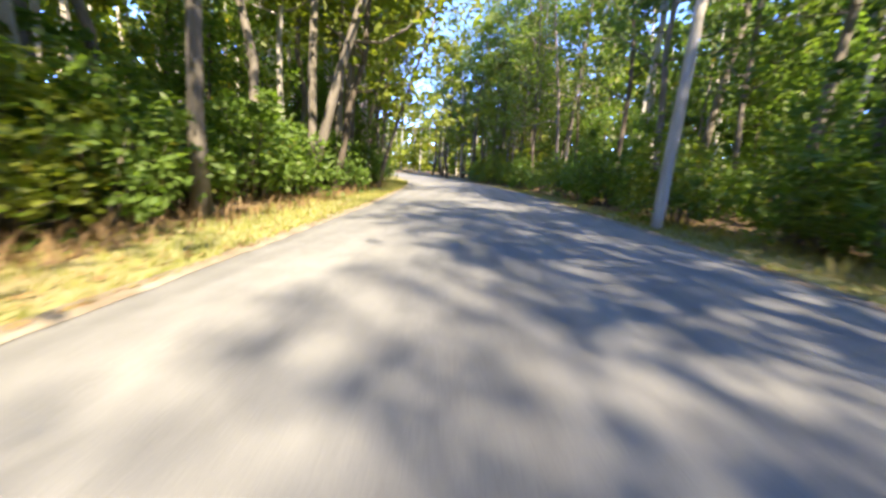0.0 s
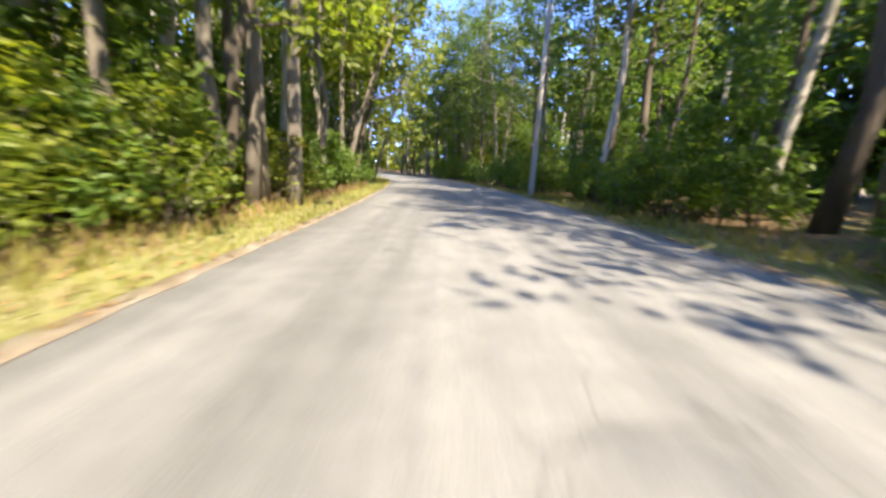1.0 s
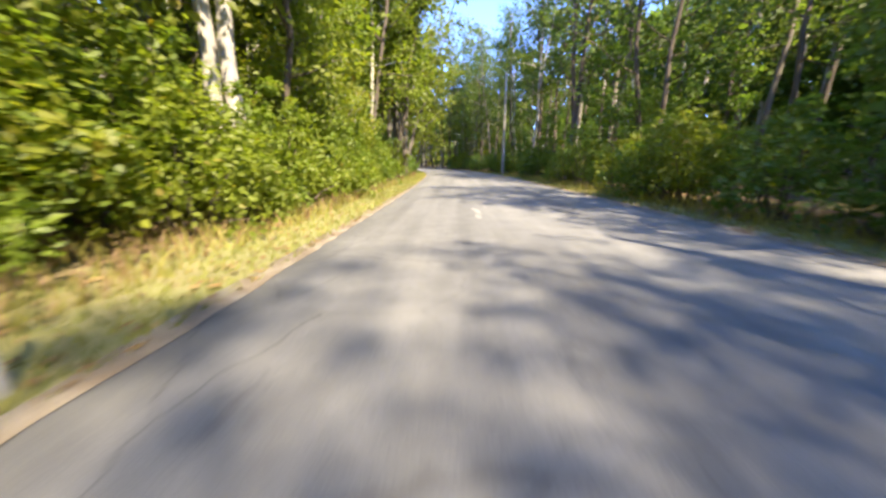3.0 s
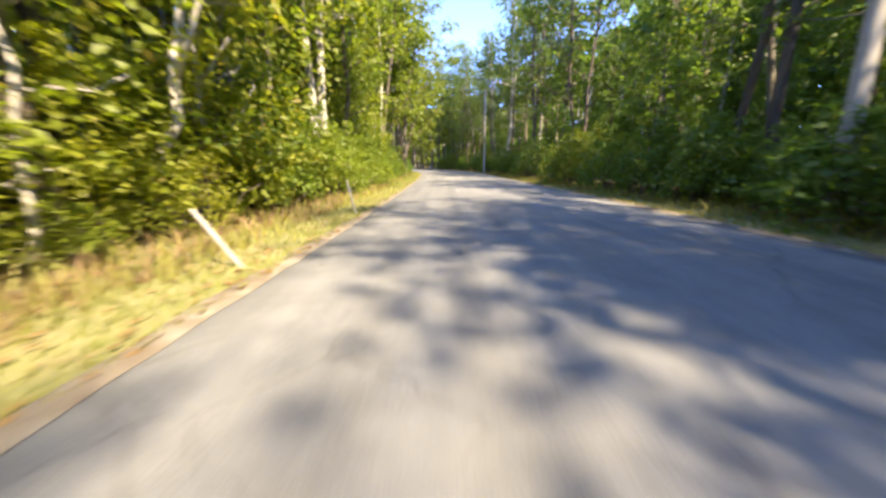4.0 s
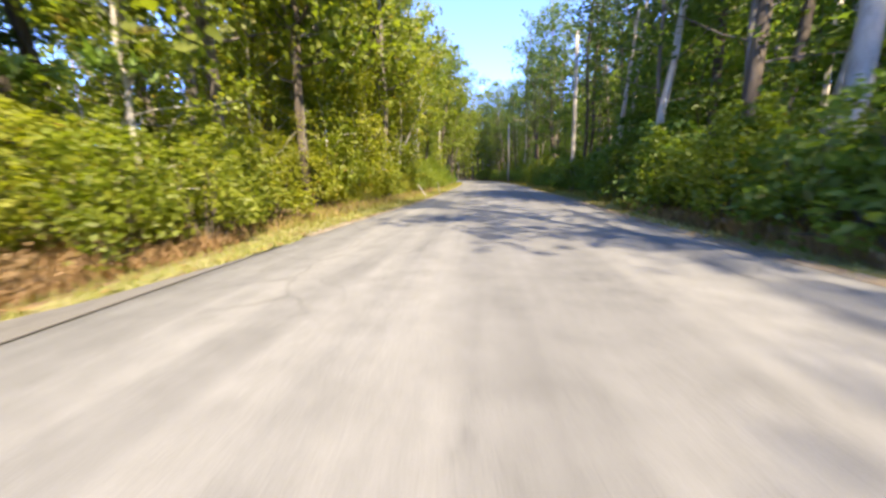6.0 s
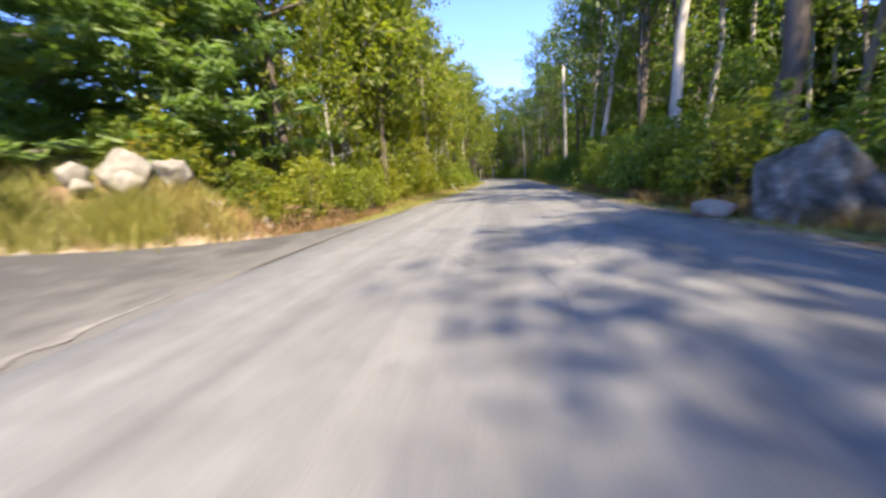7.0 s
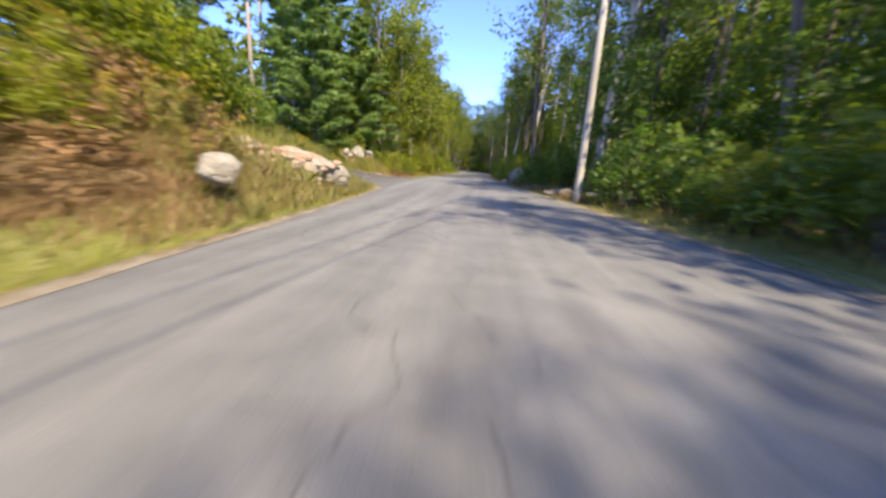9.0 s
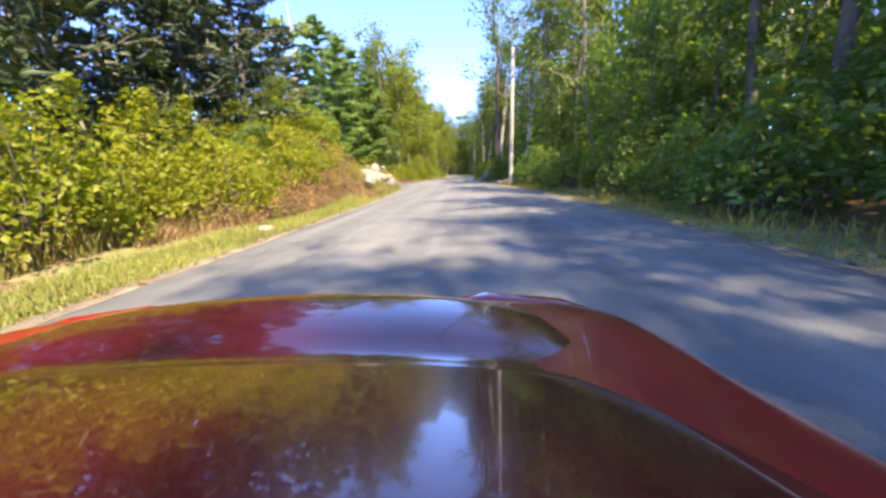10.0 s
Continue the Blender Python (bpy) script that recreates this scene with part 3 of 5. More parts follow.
def shrub(seed, height, spread, leaves, leaf, mat, stems=9):
    """A mound of leafy lobes, each carried by a stem."""
    rng = np.random.default_rng(seed)
    pieces, cs, ss = [], [], []
    for k in range(stems + 4):
        a = k * 2.4 + rng.normal(0, 0.3)
        u = (k + 0.5) / (stems + 4)
        out = spread * (0.12 + 0.66 * u ** 0.7) * (0.85 + 0.3 * rng.random())
        size = spread * (0.26 + 0.16 * rng.random())
        top = max(height * (1.0 - 0.75 * u ** 1.6) * (0.85 + 0.25 * rng.random()) - size * 0.6, size * 0.45)
        tip = Vector((math.cos(a) * out, math.sin(a) * out, top))
        base = Vector((math.cos(a) * out * 0.2, math.sin(a) * out * 0.2, -0.15))
        bow = base.lerp(tip, 0.5) + Vector((rng.normal(0, 0.06), rng.normal(0, 0.06), 0.1 * height))
        pieces.append(tube([base, bow, tip], [0.022, 0.015, 0.006], 3))
        cs.append(tuple(tip))
        ss.append(size)
        if top > 0.9 * spread * 0.5:
            cs.append(tuple(bow + Vector((math.cos(a), math.sin(a), 0.0)) * 0.2 * spread))
            ss.append(size * 0.85)
        if k % 3 == 0:
            cs.append(tuple(tip + Vector((rng.normal(0, 0.2), rng.normal(0, 0.2), 0.35 * spread))))
            ss.append(size * 0.45)
    v, f = join(pieces)
    tm = bpy.data.meshes.new("woody_base")
    tm.from_pydata(v, [], f)
    tm.materials.append(BARK)
    lv, lf = leaf_cloud(rng, cs, ss, leaves, leaf, leaf * 0.6, 0.85, shell=0.3)
    lv[:, 2] = np.maximum(lv[:, 2], 0.02)
    return tm, fast_mesh("foliage", lv, lf, mat)


def plant(name, meshes, parts_names, label, category, group, x, y, turn=0.0, size=1.0, tilt=(0, 0), sink=0.0):
    e = thing(name, label, category, group, (x, y, z_at(x, y) - sink))
    e.rotation_euler = (tilt[0], tilt[1], turn)
    e.scale = (size, size, size)
    for n, me in zip(parts_names, meshes):
        new(n, me).parent = e
    return e


TREE = ("trunk", "crown")
BUSH = ("woody_base", "foliage")
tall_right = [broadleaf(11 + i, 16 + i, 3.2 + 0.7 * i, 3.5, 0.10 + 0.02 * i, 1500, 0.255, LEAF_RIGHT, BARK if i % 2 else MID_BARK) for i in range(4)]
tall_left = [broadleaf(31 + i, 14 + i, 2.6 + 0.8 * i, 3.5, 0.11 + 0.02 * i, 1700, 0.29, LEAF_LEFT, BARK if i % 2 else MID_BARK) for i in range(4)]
open_left = [broadleaf(36 + i, 15 + i, 5.2 + 0.8 * i, 3.3, 0.12 + 0.02 * i, 1500, 0.27, LEAF_FRESH, MID_BARK if i % 2 else GREY_BARK) for i in range(3)]
birches = [broadleaf(71 + i, 17 + i, 8.5, 3.2, 0.17, 2600, 0.25, LEAF_RIGHT, GREY_BARK, fork=0.42 if i != 1 else 0.55, limbs=9, lean=(0.05, 0.02)) for i in range(3)]
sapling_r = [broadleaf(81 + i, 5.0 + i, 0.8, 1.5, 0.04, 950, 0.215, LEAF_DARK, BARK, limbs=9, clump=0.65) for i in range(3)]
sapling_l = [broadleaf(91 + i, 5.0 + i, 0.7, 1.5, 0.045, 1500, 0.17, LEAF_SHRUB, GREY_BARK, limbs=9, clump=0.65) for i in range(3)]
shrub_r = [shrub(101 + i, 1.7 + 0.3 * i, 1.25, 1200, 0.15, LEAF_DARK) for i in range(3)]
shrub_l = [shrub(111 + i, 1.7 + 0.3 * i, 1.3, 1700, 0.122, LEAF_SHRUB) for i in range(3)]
shrub_f = [shrub(126 + i, 1.7 + 0.3 * i, 1.3, 1700, 0.122, LEAF_FRESH) for i in range(3)]
shrub_m = [shrub(121 + i, 1.9 + 0.3 * i, 1.25, 1500, 0.13, LEAF_LEFT) for i in range(2)]
pines = [pine(131 + i, 13 + 2 * i, 0.6, 3.9, 0.12, 14500, NEEDLE, 0.5) for i in range(2)]
dark_pines = [pine(141 + i, 13 + 2 * i, 1.6, 3.2, 0.16, 4200, NEEDLE_DARK, 0.52) for i in range(2)]
small_pine = [pine(151, 3.0, 0.3, 1.0, 0.04, 2600, NEEDLE, 0.17)]

rng = np.random.default_rng(77)
taken = []


def free(x, y, gap):
    return all((x - a) ** 2 + (y - b) ** 2 > max(gap, g) ** 2 for a, b, g in taken)


def clear_of(x, y, gap):
    return all((x - a) ** 2 + (y - b) ** 2 > gap * gap for a, b, g in taken)


def put(name, lib, names, label, category, group, x, y, gap=0.8, size=None, tilt=None):
    taken.append((x, y, gap))
    s = size if size else 0.85 + 0.35 * rng.random()
    t = tilt if tilt else tuple(rng.normal(0, 0.035, 2))
    return plant(name, lib[int(rng.integers(len(lib)))], names, label, category, group, x, y, rng.random() * 6.28, s, t)


# single trees that stand out
for x, y, k, tx, ty, s in ((6.0, -38.3, 0, -0.02, 0.10, 0.9), (10.8, -38.7, 2, 0.0, 0.06, 1.0), (6.6, -32.8, 1, 0.0, 0.04, 0.8), (8.5, -28.8, 0, 0.0, 0.02, 0.85), (9.7, -53.4, 0, 0.0, -0.02, 0.95),
                        (13.8, -50.8, 1, 0.0, -0.06, 1.0), (8.9, -62.8, 2, 0.0, 0.10, 1.0), (10.6, -32.0, 1, 0.0, 0.05, 0.9), (13.0, -57.0, 0, 0, 0.02, 1.0), (14.5, -60.5, 0, 0.0, -0.04, 1.0)):
    plant("birch_tree", birches[k], TREE, "tall pale grey-barked forked tree with a high green crown", "tree", "pale trunks beside the road", x, y, rng.random() * 0.5, s, (tx, ty))
    taken.append((x, y, 1.5))
taken[5], taken[7] = (11.7, -51.9, 1.5), (8.6, -34.5, 1.5)      # the gaps in front of these two stay open
for x, y in ((6.9, 16.2), (6.4, 6.2), (8.2, 0.5)):
    plant("birch_tree", birches[int(rng.integers(3))], TREE, "tall pale grey-barked forked tree with a high green crown", "tree", "pale trunks beside the road", x, y, rng.random() * 6, 0.9, (0.0, 0.05))
    taken.append((x, y, 1.2))
big_birch = broadleaf(75, 18, 7.5, 3.6, 0.25, 2600, 0.26, LEAF_RIGHT, GREY_BARK, fork=0.4, limbs=11, lean=(0.03, 0.02))
for x, y, tx, ty in ((7.6, -43.2, 0.0, 0.03), (8.05, -65.2, 0.0, 0.06)):
    plant("birch_tree", big_birch, TREE, "stout pale grey-barked forked tree with a high green crown", "tree", "pale trunks beside the road", x, y, 0.3, 1.0, (tx, ty))
    taken.append((x, y, 1.5))
white = broadleaf(201, 8.5, 3.5, 2.2, 0.11, 1600, 0.2, LEAF_SHRUB, GREY_BARK, lean=(0.12, 0.0), limbs=9, fork=0.3, bend=0.25)
plant("crooked_tree", white, TREE, "crooked pale-trunked tree with sparse yellow-green leaves", "tree", "", -5.1, -27.5, 0.4)
plant("crooked_tree", white, TREE, "crooked pale-trunked tree with sparse yellow-green leaves", "tree", "", -5.9, -33.6, 2.6, 0.95)
taken += [(-5.1, -27.5, 1.2), (-5.9, -33.6, 1.2)]
for x, y, k in ((-10.4, -53.9, 0), (-13.8, -50.5, 1), (-8.9, -47.8, 0), (-11.5, -46.0, 1), (-17.0, -46.5, 0)):
    plant("white_pine", pines[k], TREE, "feathery bright green white pine above the wall", "tree", "pines above the wall", x, y, rng.random() * 6, 0.9 + 0.2 * rng.random())
    taken.append((x, y, 2.2))
for x, y, k in ((-9.4, -67.9, 0), (-12.4, -71.0, 1), (-10.5, -78.5, 1), (-6.6, -82.0, 0), (-9.2, -85.0, 1), (-13.0, -82.0, 0), (-5.5, -87.5, 1), (-15, -76, 1), (-30.0, -54.5, 0), (-32.0, -52.8, 1), (-8.0, -73.8, 0), (-11.2, -75.0, 1), (-8.6, -80.4, 1), (-7.4, -77.0, 0), (-12.0, -87.0, 0), (-16.5, -82.0, 1), (-7.6, -90.0, 1), (-10.0, -92.5, 0)):
    plant("dark_pine", dark_pines[k], TREE, "dark needled conifer on the bank", "tree", "dark conifers on the bank", x, y, rng.random() * 6, 0.75 + 0.2 * rng.random())
    taken.append((x, y, 2.0))

for x, y, s in ((-50.0, -35.0, 1.55), (-54.0, -37.5, 1.35), (-57.0, -31.0, 1.4)):
    plant("dark_pine", dark_pines[0], TREE, "tall dark conifer far beyond the clearing", "tree", "dark conifers beyond the clearing", x, y, x, s)

# forest on the sunny side
R_LABEL = "tall slender broadleaf tree in deep green leaf"
L_LABEL = "broadleaf tree in bright green leaf at the roadside"


def keep_clear(x, y):
    """Open ground: the road, the driveway, the wall and the bank."""
    l, r = float(left_at(y)) - x, x - float(right_at(y))
    if l < 1.5 and r < 1.5:
        return True
    if -92 < y < -52.5 and -26 < x < 0:
        return True
    if -54 < y < -44 and -9.5 < x < 0:
        return True
    if -95 < y < -28 and -56 < x < -18:
        return True
    return False


POLES = [(4.4, 9.4, 9.0), (5.85, -28.0, 9.0), (6.55, -68.8, 9.0)]


# spots that the sun reaches: x, y, length and half width of the gap in the trees
SUNNY = [(-5.2, -18.5, 9, 1.3), (4.6, -80.0, 12, 1.6), (0.2, -56.5, 17, 1.9), (1.4, -72.5, 17, 2.2), (4.4, 9.4, 8, 1.6), (5.85, -28.0, 8, 1.6), (6.55, -68.8, 8, 1.6), (5.8, -42.0, 13, 1.7), (4.3, -67.3, 10, 1.1), (2.4, -44.4, 11, 0.9), (2.5, -6.2, 13, 2.0), (0.6, -3.4, 13, 1.5), (5.95, -53.6, 9, 1.5)]


def shades_spot(x, y):
    """Whether a tree here would stand between the sun and a sunny spot."""
    for a, b, reach, wide in SUNNY:
        along = (x - a) * 0.53 - (y - b) * 0.85
        across = abs((x - a) * 0.85 + (y - b) * 0.53)
        if -1 < along < reach and across < wide:
            return True
    return False


def in_glade(x, y):
    """Small gaps in the woods that let the sun onto the road and its edge."""
    for a, b, lo, hi, left, right in ((5.6, -41.6, 3.2, 15.0, -3.2, 2.4), (4.0, -67.0, 2.5, 17.0, -2.4, 2.4), (2.9, -10.4, 2.5, 13.0, -2.0, 2.0), (4.8, -31.6, 1.5, 9.0, -1.3, 1.3), (6.2, -91.0, 8.5, 10.0, -0.6, 0.0)):
        along, across = (x - a) * 0.53 - (y - b) * 0.85, (x - a) * 0.85 + (y - b) * 0.53
        if lo < along < hi and left < across < right:
            return True
    return False


def fell(tree):
    for ob in list(tree.children) + [tree]:
        bpy.data.objects.remove(ob)


rng = np.random.default_rng(78)
deep_spots = {"right": [], "left": []}
for side, n_edge, n_mid, n_deep in (("right", 84, 60, 150), ("left", 52, 54, 90)):
    for row, count, lo, hi, gap in (("edge", n_edge, 2.6, 5.4, 1.5), ("mid", n_mid, 5.2, 12.0, 2.0), ("deep", n_deep, 13.0, 36.0, 2.2)):
        tries = done = 0
        while done < count and tries < 4000:
            tries += 1
            y = rng.uniform(-122 if side == "right" else -96, 62) if row != "deep" else rng.uniform(-115 if side == "right" else -92, 85)
            off = rng.uniform(lo, hi)
            if side == "left" and row == "edge" and y > -8:
                off -= 0.9
            x = float(right_at(y)) + off if side == "right" else float(left_at(y)) - off
            if keep_clear(x, y) or not free(x, y, gap) or shades_spot(x, y):
                continue
            if side == "left" and -50 < y < -40 and row == "edge":
                continue
            done += 1
            if side == "right" and y > -38 and row == "mid" and rng.random() < 0.45:
                continue
            if row == "deep":
                taken.append((x, y, gap * 0.8))
                deep_spots[side].append((x, y, rng.uniform(16, 22)))
            elif side == "right":
                lib = tall_right
                tree = put("broadleaf_tree", lib, TREE, R_LABEL, "tree", "woods on the shady side", x, y, gap * 0.9)
                if in_glade(x, y):
                    fell(tree)
            else:
                lib = tall_left if y < -14 else open_left
                put("broadleaf_tree", lib, TREE, L_LABEL, "tree", "woods on the sunny side", x, y, gap * 0.9)

# thick trunks close to the road
thick = [broadleaf(241 + i, 17, 5.5, 3.6, 0.2, 1700, 0.33, LEAF_LEFT, MID_BARK, limbs=14, bend=0.06) for i in range(2)]
for x, y, k, tx, ty, s in ((-3.95, 0.9, 0, 0.0, 0.03, 1.0), (-4.55, 0.3, 1, 0.0, 0.0, 1.05), (-5.6, 14.5, 0, 0.0, 0.05, 0.9), (-7.5, 27.2, 1, 0.0, 0.06, 0.9), (-6.9, -41.5, 1, 0.0, 0.0, 0.9), (-7.0, -34.5, 0, 0.0, 0.02, 0.85), (-4.7, -1.2, 1, 0.0, 0.02, 0.85), (-5.4, -2.8, 0, 0.0, -0.03, 0.8)):
    plant("stout_tree", thick[k], TREE, "stout grey-brown trunk at the road edge with a high crown", "tree", "stout trunks by the road", x, y, 2.0 * k + y, s, (tx, ty))
    taken.append((x, y, 0.9))

pale = broadleaf(251, 16, 6.0, 3.4, 0.2, 1700, 0.33, LEAF_LEFT, GREY_BARK, limbs=13, bend=0.09)
for x, y, s in ((-5.0, -18.4, 1.0), (-5.8, -18.7, 1.0), (-6.9, -31.0, 0.9)):
    plant("stout_tree", pale, TREE, "stout pale mottled trunk beside the road", "tree", "stout trunks by the road", x, y, x * 3, s)
    taken.append((x, y, 0.9))
for x, y, k, s in ((-6.6, -42.6, 0, 1.3), (-5.8, -38.8, 1, 1.35), (-6.4, -35.8, 2, 1.15), (-7.4, -45.6, 3, 1.2), (-8.2, -39.8, 2, 1.1), (-9.6, -43.6, 1, 1.1), (-7.0, -24.6, 2, 1.05), (-6.4, -28.4, 3, 1.15), (-7.6, -21.6, 1, 1.1)):
    plant("broadleaf_tree", tall_left[k], TREE, "broadleaf tree in bright green leaf at the roadside", "tree", "woods on the sunny side", x, y, x * 2, s)
    taken.append((x, y, 1.2))

# trees that lean over the road
for x, y, k, tx, ty, s in ((-5.2, 13.0, 1, 0.0, 0.2, 1.0), (-7.0, 21.0, 2, 0.0, 0.2, 1.0), (-5.6, -5.5, 3, 0.0, 0.15, 0.95), (-10.5, 30.0, 0, 0.0, 0.22, 1.1), (-5.0, 18.0, 0, 0.0, 0.25, 1.0), (-4.5, -1.5, 1, 0.0, 0.2, 1.0), (-5.6, 11.5, 2, 0.0, 0.34, 1.15), (-8.5, 25.0, 3, 0.0, 0.26, 1.0), (6.9, -37.0, 0, 0.0, -0.12, 0.9)):
    plant("leaning_tree", (tall_left[k] if x < 0 else tall_right[k]), TREE, "broadleaf tree in bright leaf leaning over the road", "tree", "trees leaning over the road", x, y, rng.normal(0, 0.2), s, (tx, ty))
    taken.append((x, y, 1.2))

# tall trees added to shade the whole road; the unseen last two, the car
for x, y in ((7.7, -41.0), (8.1, -37.0), (6.6, -50.2), (9.4, -103.0), (11.2, -104.0)):
    plant("broadleaf_tree", tall_right[3], TREE, R_LABEL, "tree", "woods on the shady side", x, y, x * y, 1.4 if -60 < y < -43 else 1.05 if y > -38 else 1.3 if y > -60 else 0.95 if y < -102 else 0.8, (0.0, -0.03))
    taken.append((x, y, 1.2))

# tall trees outside the bend at the far end of the road
for x, y in ((3.8, 34.5), (4.6, 38.5), (1.6, 41.0), (5.5, 43.0), (2.6, 45.5), (0.2, 47.5)):
    plant("broadleaf_tree", tall_right[3], TREE, R_LABEL, "tree", "woods on the shady side", x, y, x * y, 1.2)
    taken.append((x, y, 1.2))

rng = np.random.default_rng(79)
# leafy young trees on the sunny edge
edge_fresh = [broadleaf(226 + i, 7.5 + i, 0.7, 2.4, 0.07, 3000, 0.15, LEAF_FRESH, MID_BARK, limbs=18, clump=0.75) for i in range(2)]
edge_left = [broadleaf(221 + i, 7.5 + i, 0.7, 2.4, 0.07, 3300, 0.15, LEAF_SHRUB if i else LEAF_LEFT, GREY_BARK, limbs=18, clump=0.75) for i in range(3)]
tries = done = 0
while done < 20 and tries < 4000:
    tries += 1
    y = rng.uniform(-46, -14) if done < 14 else rng.uniform(-18, -2)
    off = rng.uniform(3.0, 5.4)
    x = float(left_at(y)) - off
    if not clear_of(x, y, 1.1) or abs(y + 27.5) < 1.0 and x > -5.4 or shades_spot(x, y):
        continue
    done += 1
    put("young_tree", edge_left if y < -25 else edge_fresh, TREE, "young tree with sunlit yellow-green leaves down to the ground" if y < -25 else "young tree with fresh green leaves down to the ground", "tree", "young trees on the sunny edge", x, y, 0.9, 0.8 + 0.35 * rng.random())

for k, (x, y, s) in enumerate(((-6.3, -15.2, 1.1), (-7.2, -13.0, 1.2), (-5.9, -11.4, 1.0), (-6.9, -9.6, 1.2), (-7.6, -16.8, 1.2), (-6.2, -7.4, 1.0), (-7.3, -34.4, 1.2), (-7.8, -29.6, 1.2), (-8.2, -37.0, 1.2))):
    plant("young_tree", edge_left[k % 3] if y < -25 else edge_fresh[k % 2], TREE, "young tree with sunlit yellow-green leaves down to the ground" if y < -25 else "young tree with fresh green leaves down to the ground", "tree", "young trees on the sunny edge", x, y, 1.7 * k, s)
    taken.append((x, y, 0.6))

for x, y, s in ((-7.4, -74.2, 0.62), (-8.6, -75.2, 0.7), (-6.9, -76.2, 0.55)):
    plant("young_tree", edge_fresh[0], TREE, "young leafy tree on the grassy bank", "tree", "young trees on the bank", x, y, x, s)
    taken.append((x, y, 0.6))

for x, y, s in ((-6.5, -70.9, 1.5), (-7.3, -69.9, 1.6), (-7.3, -72.2, 1.5), (-8.4, -71.0, 1.7), (-5.3, -72.0, 1.2), (-5.7, -70.5, 1.3), (-6.2, -72.6, 1.5)):
    plant("shrub", (shrub_m, shrub_r)[int(s * 10) % 2][1], BUSH, "tall dense green bush on top of the bank", "shrub", "shrubs on the bank", x, y, x * 2, s)
    taken.append((x, y, 0.6))
plant("young_tree", edge_fresh[1], TREE, "young leafy tree on the grassy bank", "tree", "young trees on the bank", -8.8, -69.4, 1.0, 0.75)

rng = np.random.default_rng(80)
# saplings and shrubs along both edges
for side, what, count, lo, hi, y0, y1 in (("right", "sapling", 85, 2.4, 11.0, -94, 40), ("right", "sapling", 26, 2.6, 6.5, -97, -66), ("right", "shrub", 140, 1.4, 3.4, -95, 45), ("left", "sapling", 60, 2.2, 7.5, -47, 40),
                                          ("left", "shrub", 110, 1.9, 4.2, -47, 45)):
    tries = done = 0
    while done < count and tries < 5000:
        tries += 1
        y, off = rng.uniform(y0, y1), rng.uniform(lo, hi)
        if side == "left" and what == "shrub" and -46 < y < -22:
            off += 0.6
        x = float(right_at(y)) + off if side == "right" else float(left_at(y)) - off
        if not clear_of(x, y, 0.62) or (what == "sapling" and shades_spot(x, y)) or (side == "left" and keep_clear(x, y)) or (abs(x - 5.5) < 1.6 and abs(y + 53.5) < 2.2):
            continue
        done += 1
        # farther along the left, darker-leaved kinds stand in for shade under the trees
        if what == "sapling":
            lib = sapling_r if side == "right" or y > -9 else sapling_l
            put("sapling", lib, TREE, "thin young broadleaf tree leafy from low down", "sapling", "saplings by the road", x, y, 0.7, 0.7 + 0.5 * rng.random())
        elif side == "right":
            put("shrub", shrub_r if rng.random() < 0.8 else shrub_m, BUSH, "dense dark green shrub at the edge of the woods", "shrub", "shrubs on the shady side", x, y, 0.7, 0.7 + 0.5 * rng.random())
        else:
            lib = shrub_r if y > -4 else shrub_f if y > -25 else shrub_l if rng.random() < 0.6 else shrub_m
            put("shrub", lib, BUSH, "leafy yellow-green shrub at the edge of the woods", "shrub", "shrubs on the sunny side", x, y, 0.7, 0.7 + 0.55 * rng.random())
for x, y, s in ((-2.6, -86.0, 0.9), (-3.6, -83.6, 1.0), (-4.8, -81.6, 1.1), (-3.4, -80.0, 0.9), (-2.8, -88.6, 1.0), (-4.6, -78.6, 1.0), (-4.4, -86.2, 1.2), (-5.6, -83.8, 1.2),
                (-3.2, -78.2, 0.7), (-5.0, -74.2, 1.2), (-5.8, -75.0, 1.3), (-4.9, -75.4, 1.1), (-6.4, -73.6, 1.3), (-5.8, -76.4, 1.1), (-2.4, -91.0, 1.0), (-4.0, -90.0, 1.2), (-3.0, -93.0, 1.1), (-6.0, -79.6, 1.2), (-3.1, -84.8, 1.0), (-2.9, -82.0, 0.9), (-3.7, -81.0, 1.0), (-4.0, -88.0, 1.1), (-3.2, -87.2, 0.9), (-5.2, -88.6, 1.2),
                (-5.0, -85.2, 1.2), (-6.4, -86.6, 1.2), (-7.0, -84.2, 1.3), (-3.6, -79.0, 0.8), (-5.2, -79.4, 1.1), (-6.6, -81.0, 1.2), (-3.3, -91.8, 1.1), (-4.8, -92.4, 1.2), (-7.4, -78.0, 1.0), (-2.7, -89.8, 0.8)):
    put("shrub", shrub_l, BUSH, "leafy yellow-green shrub on the grassy bank", "shrub", "shrubs on the bank", x, y, 0.7, s)
for k in range(18):
    y = -20.0 + 0.78 * k
    put("shrub", shrub_f, BUSH, "leafy fresh green shrub at the edge of the woods", "shrub", "shrubs on the sunny side", float(left_at(y)) - 2.35 - 0.5 * (k % 3) / 2, y, 0.6, 0.9 + 0.12 * (k % 4))
for k in range(20):
    y = -38.5 + 0.8 * k
    if abs(y + 30.0) > 0.8 and abs(y + 25.4) > 0.8:
        put("shrub", shrub_l, BUSH, "leafy yellow-green shrub at the edge of the woods", "shrub", "shrubs on the sunny side", float(left_at(y)) - 3.0 - 0.6 * (k % 3) / 2, y, 0.6, 0.95 + 0.12 * (k % 4))
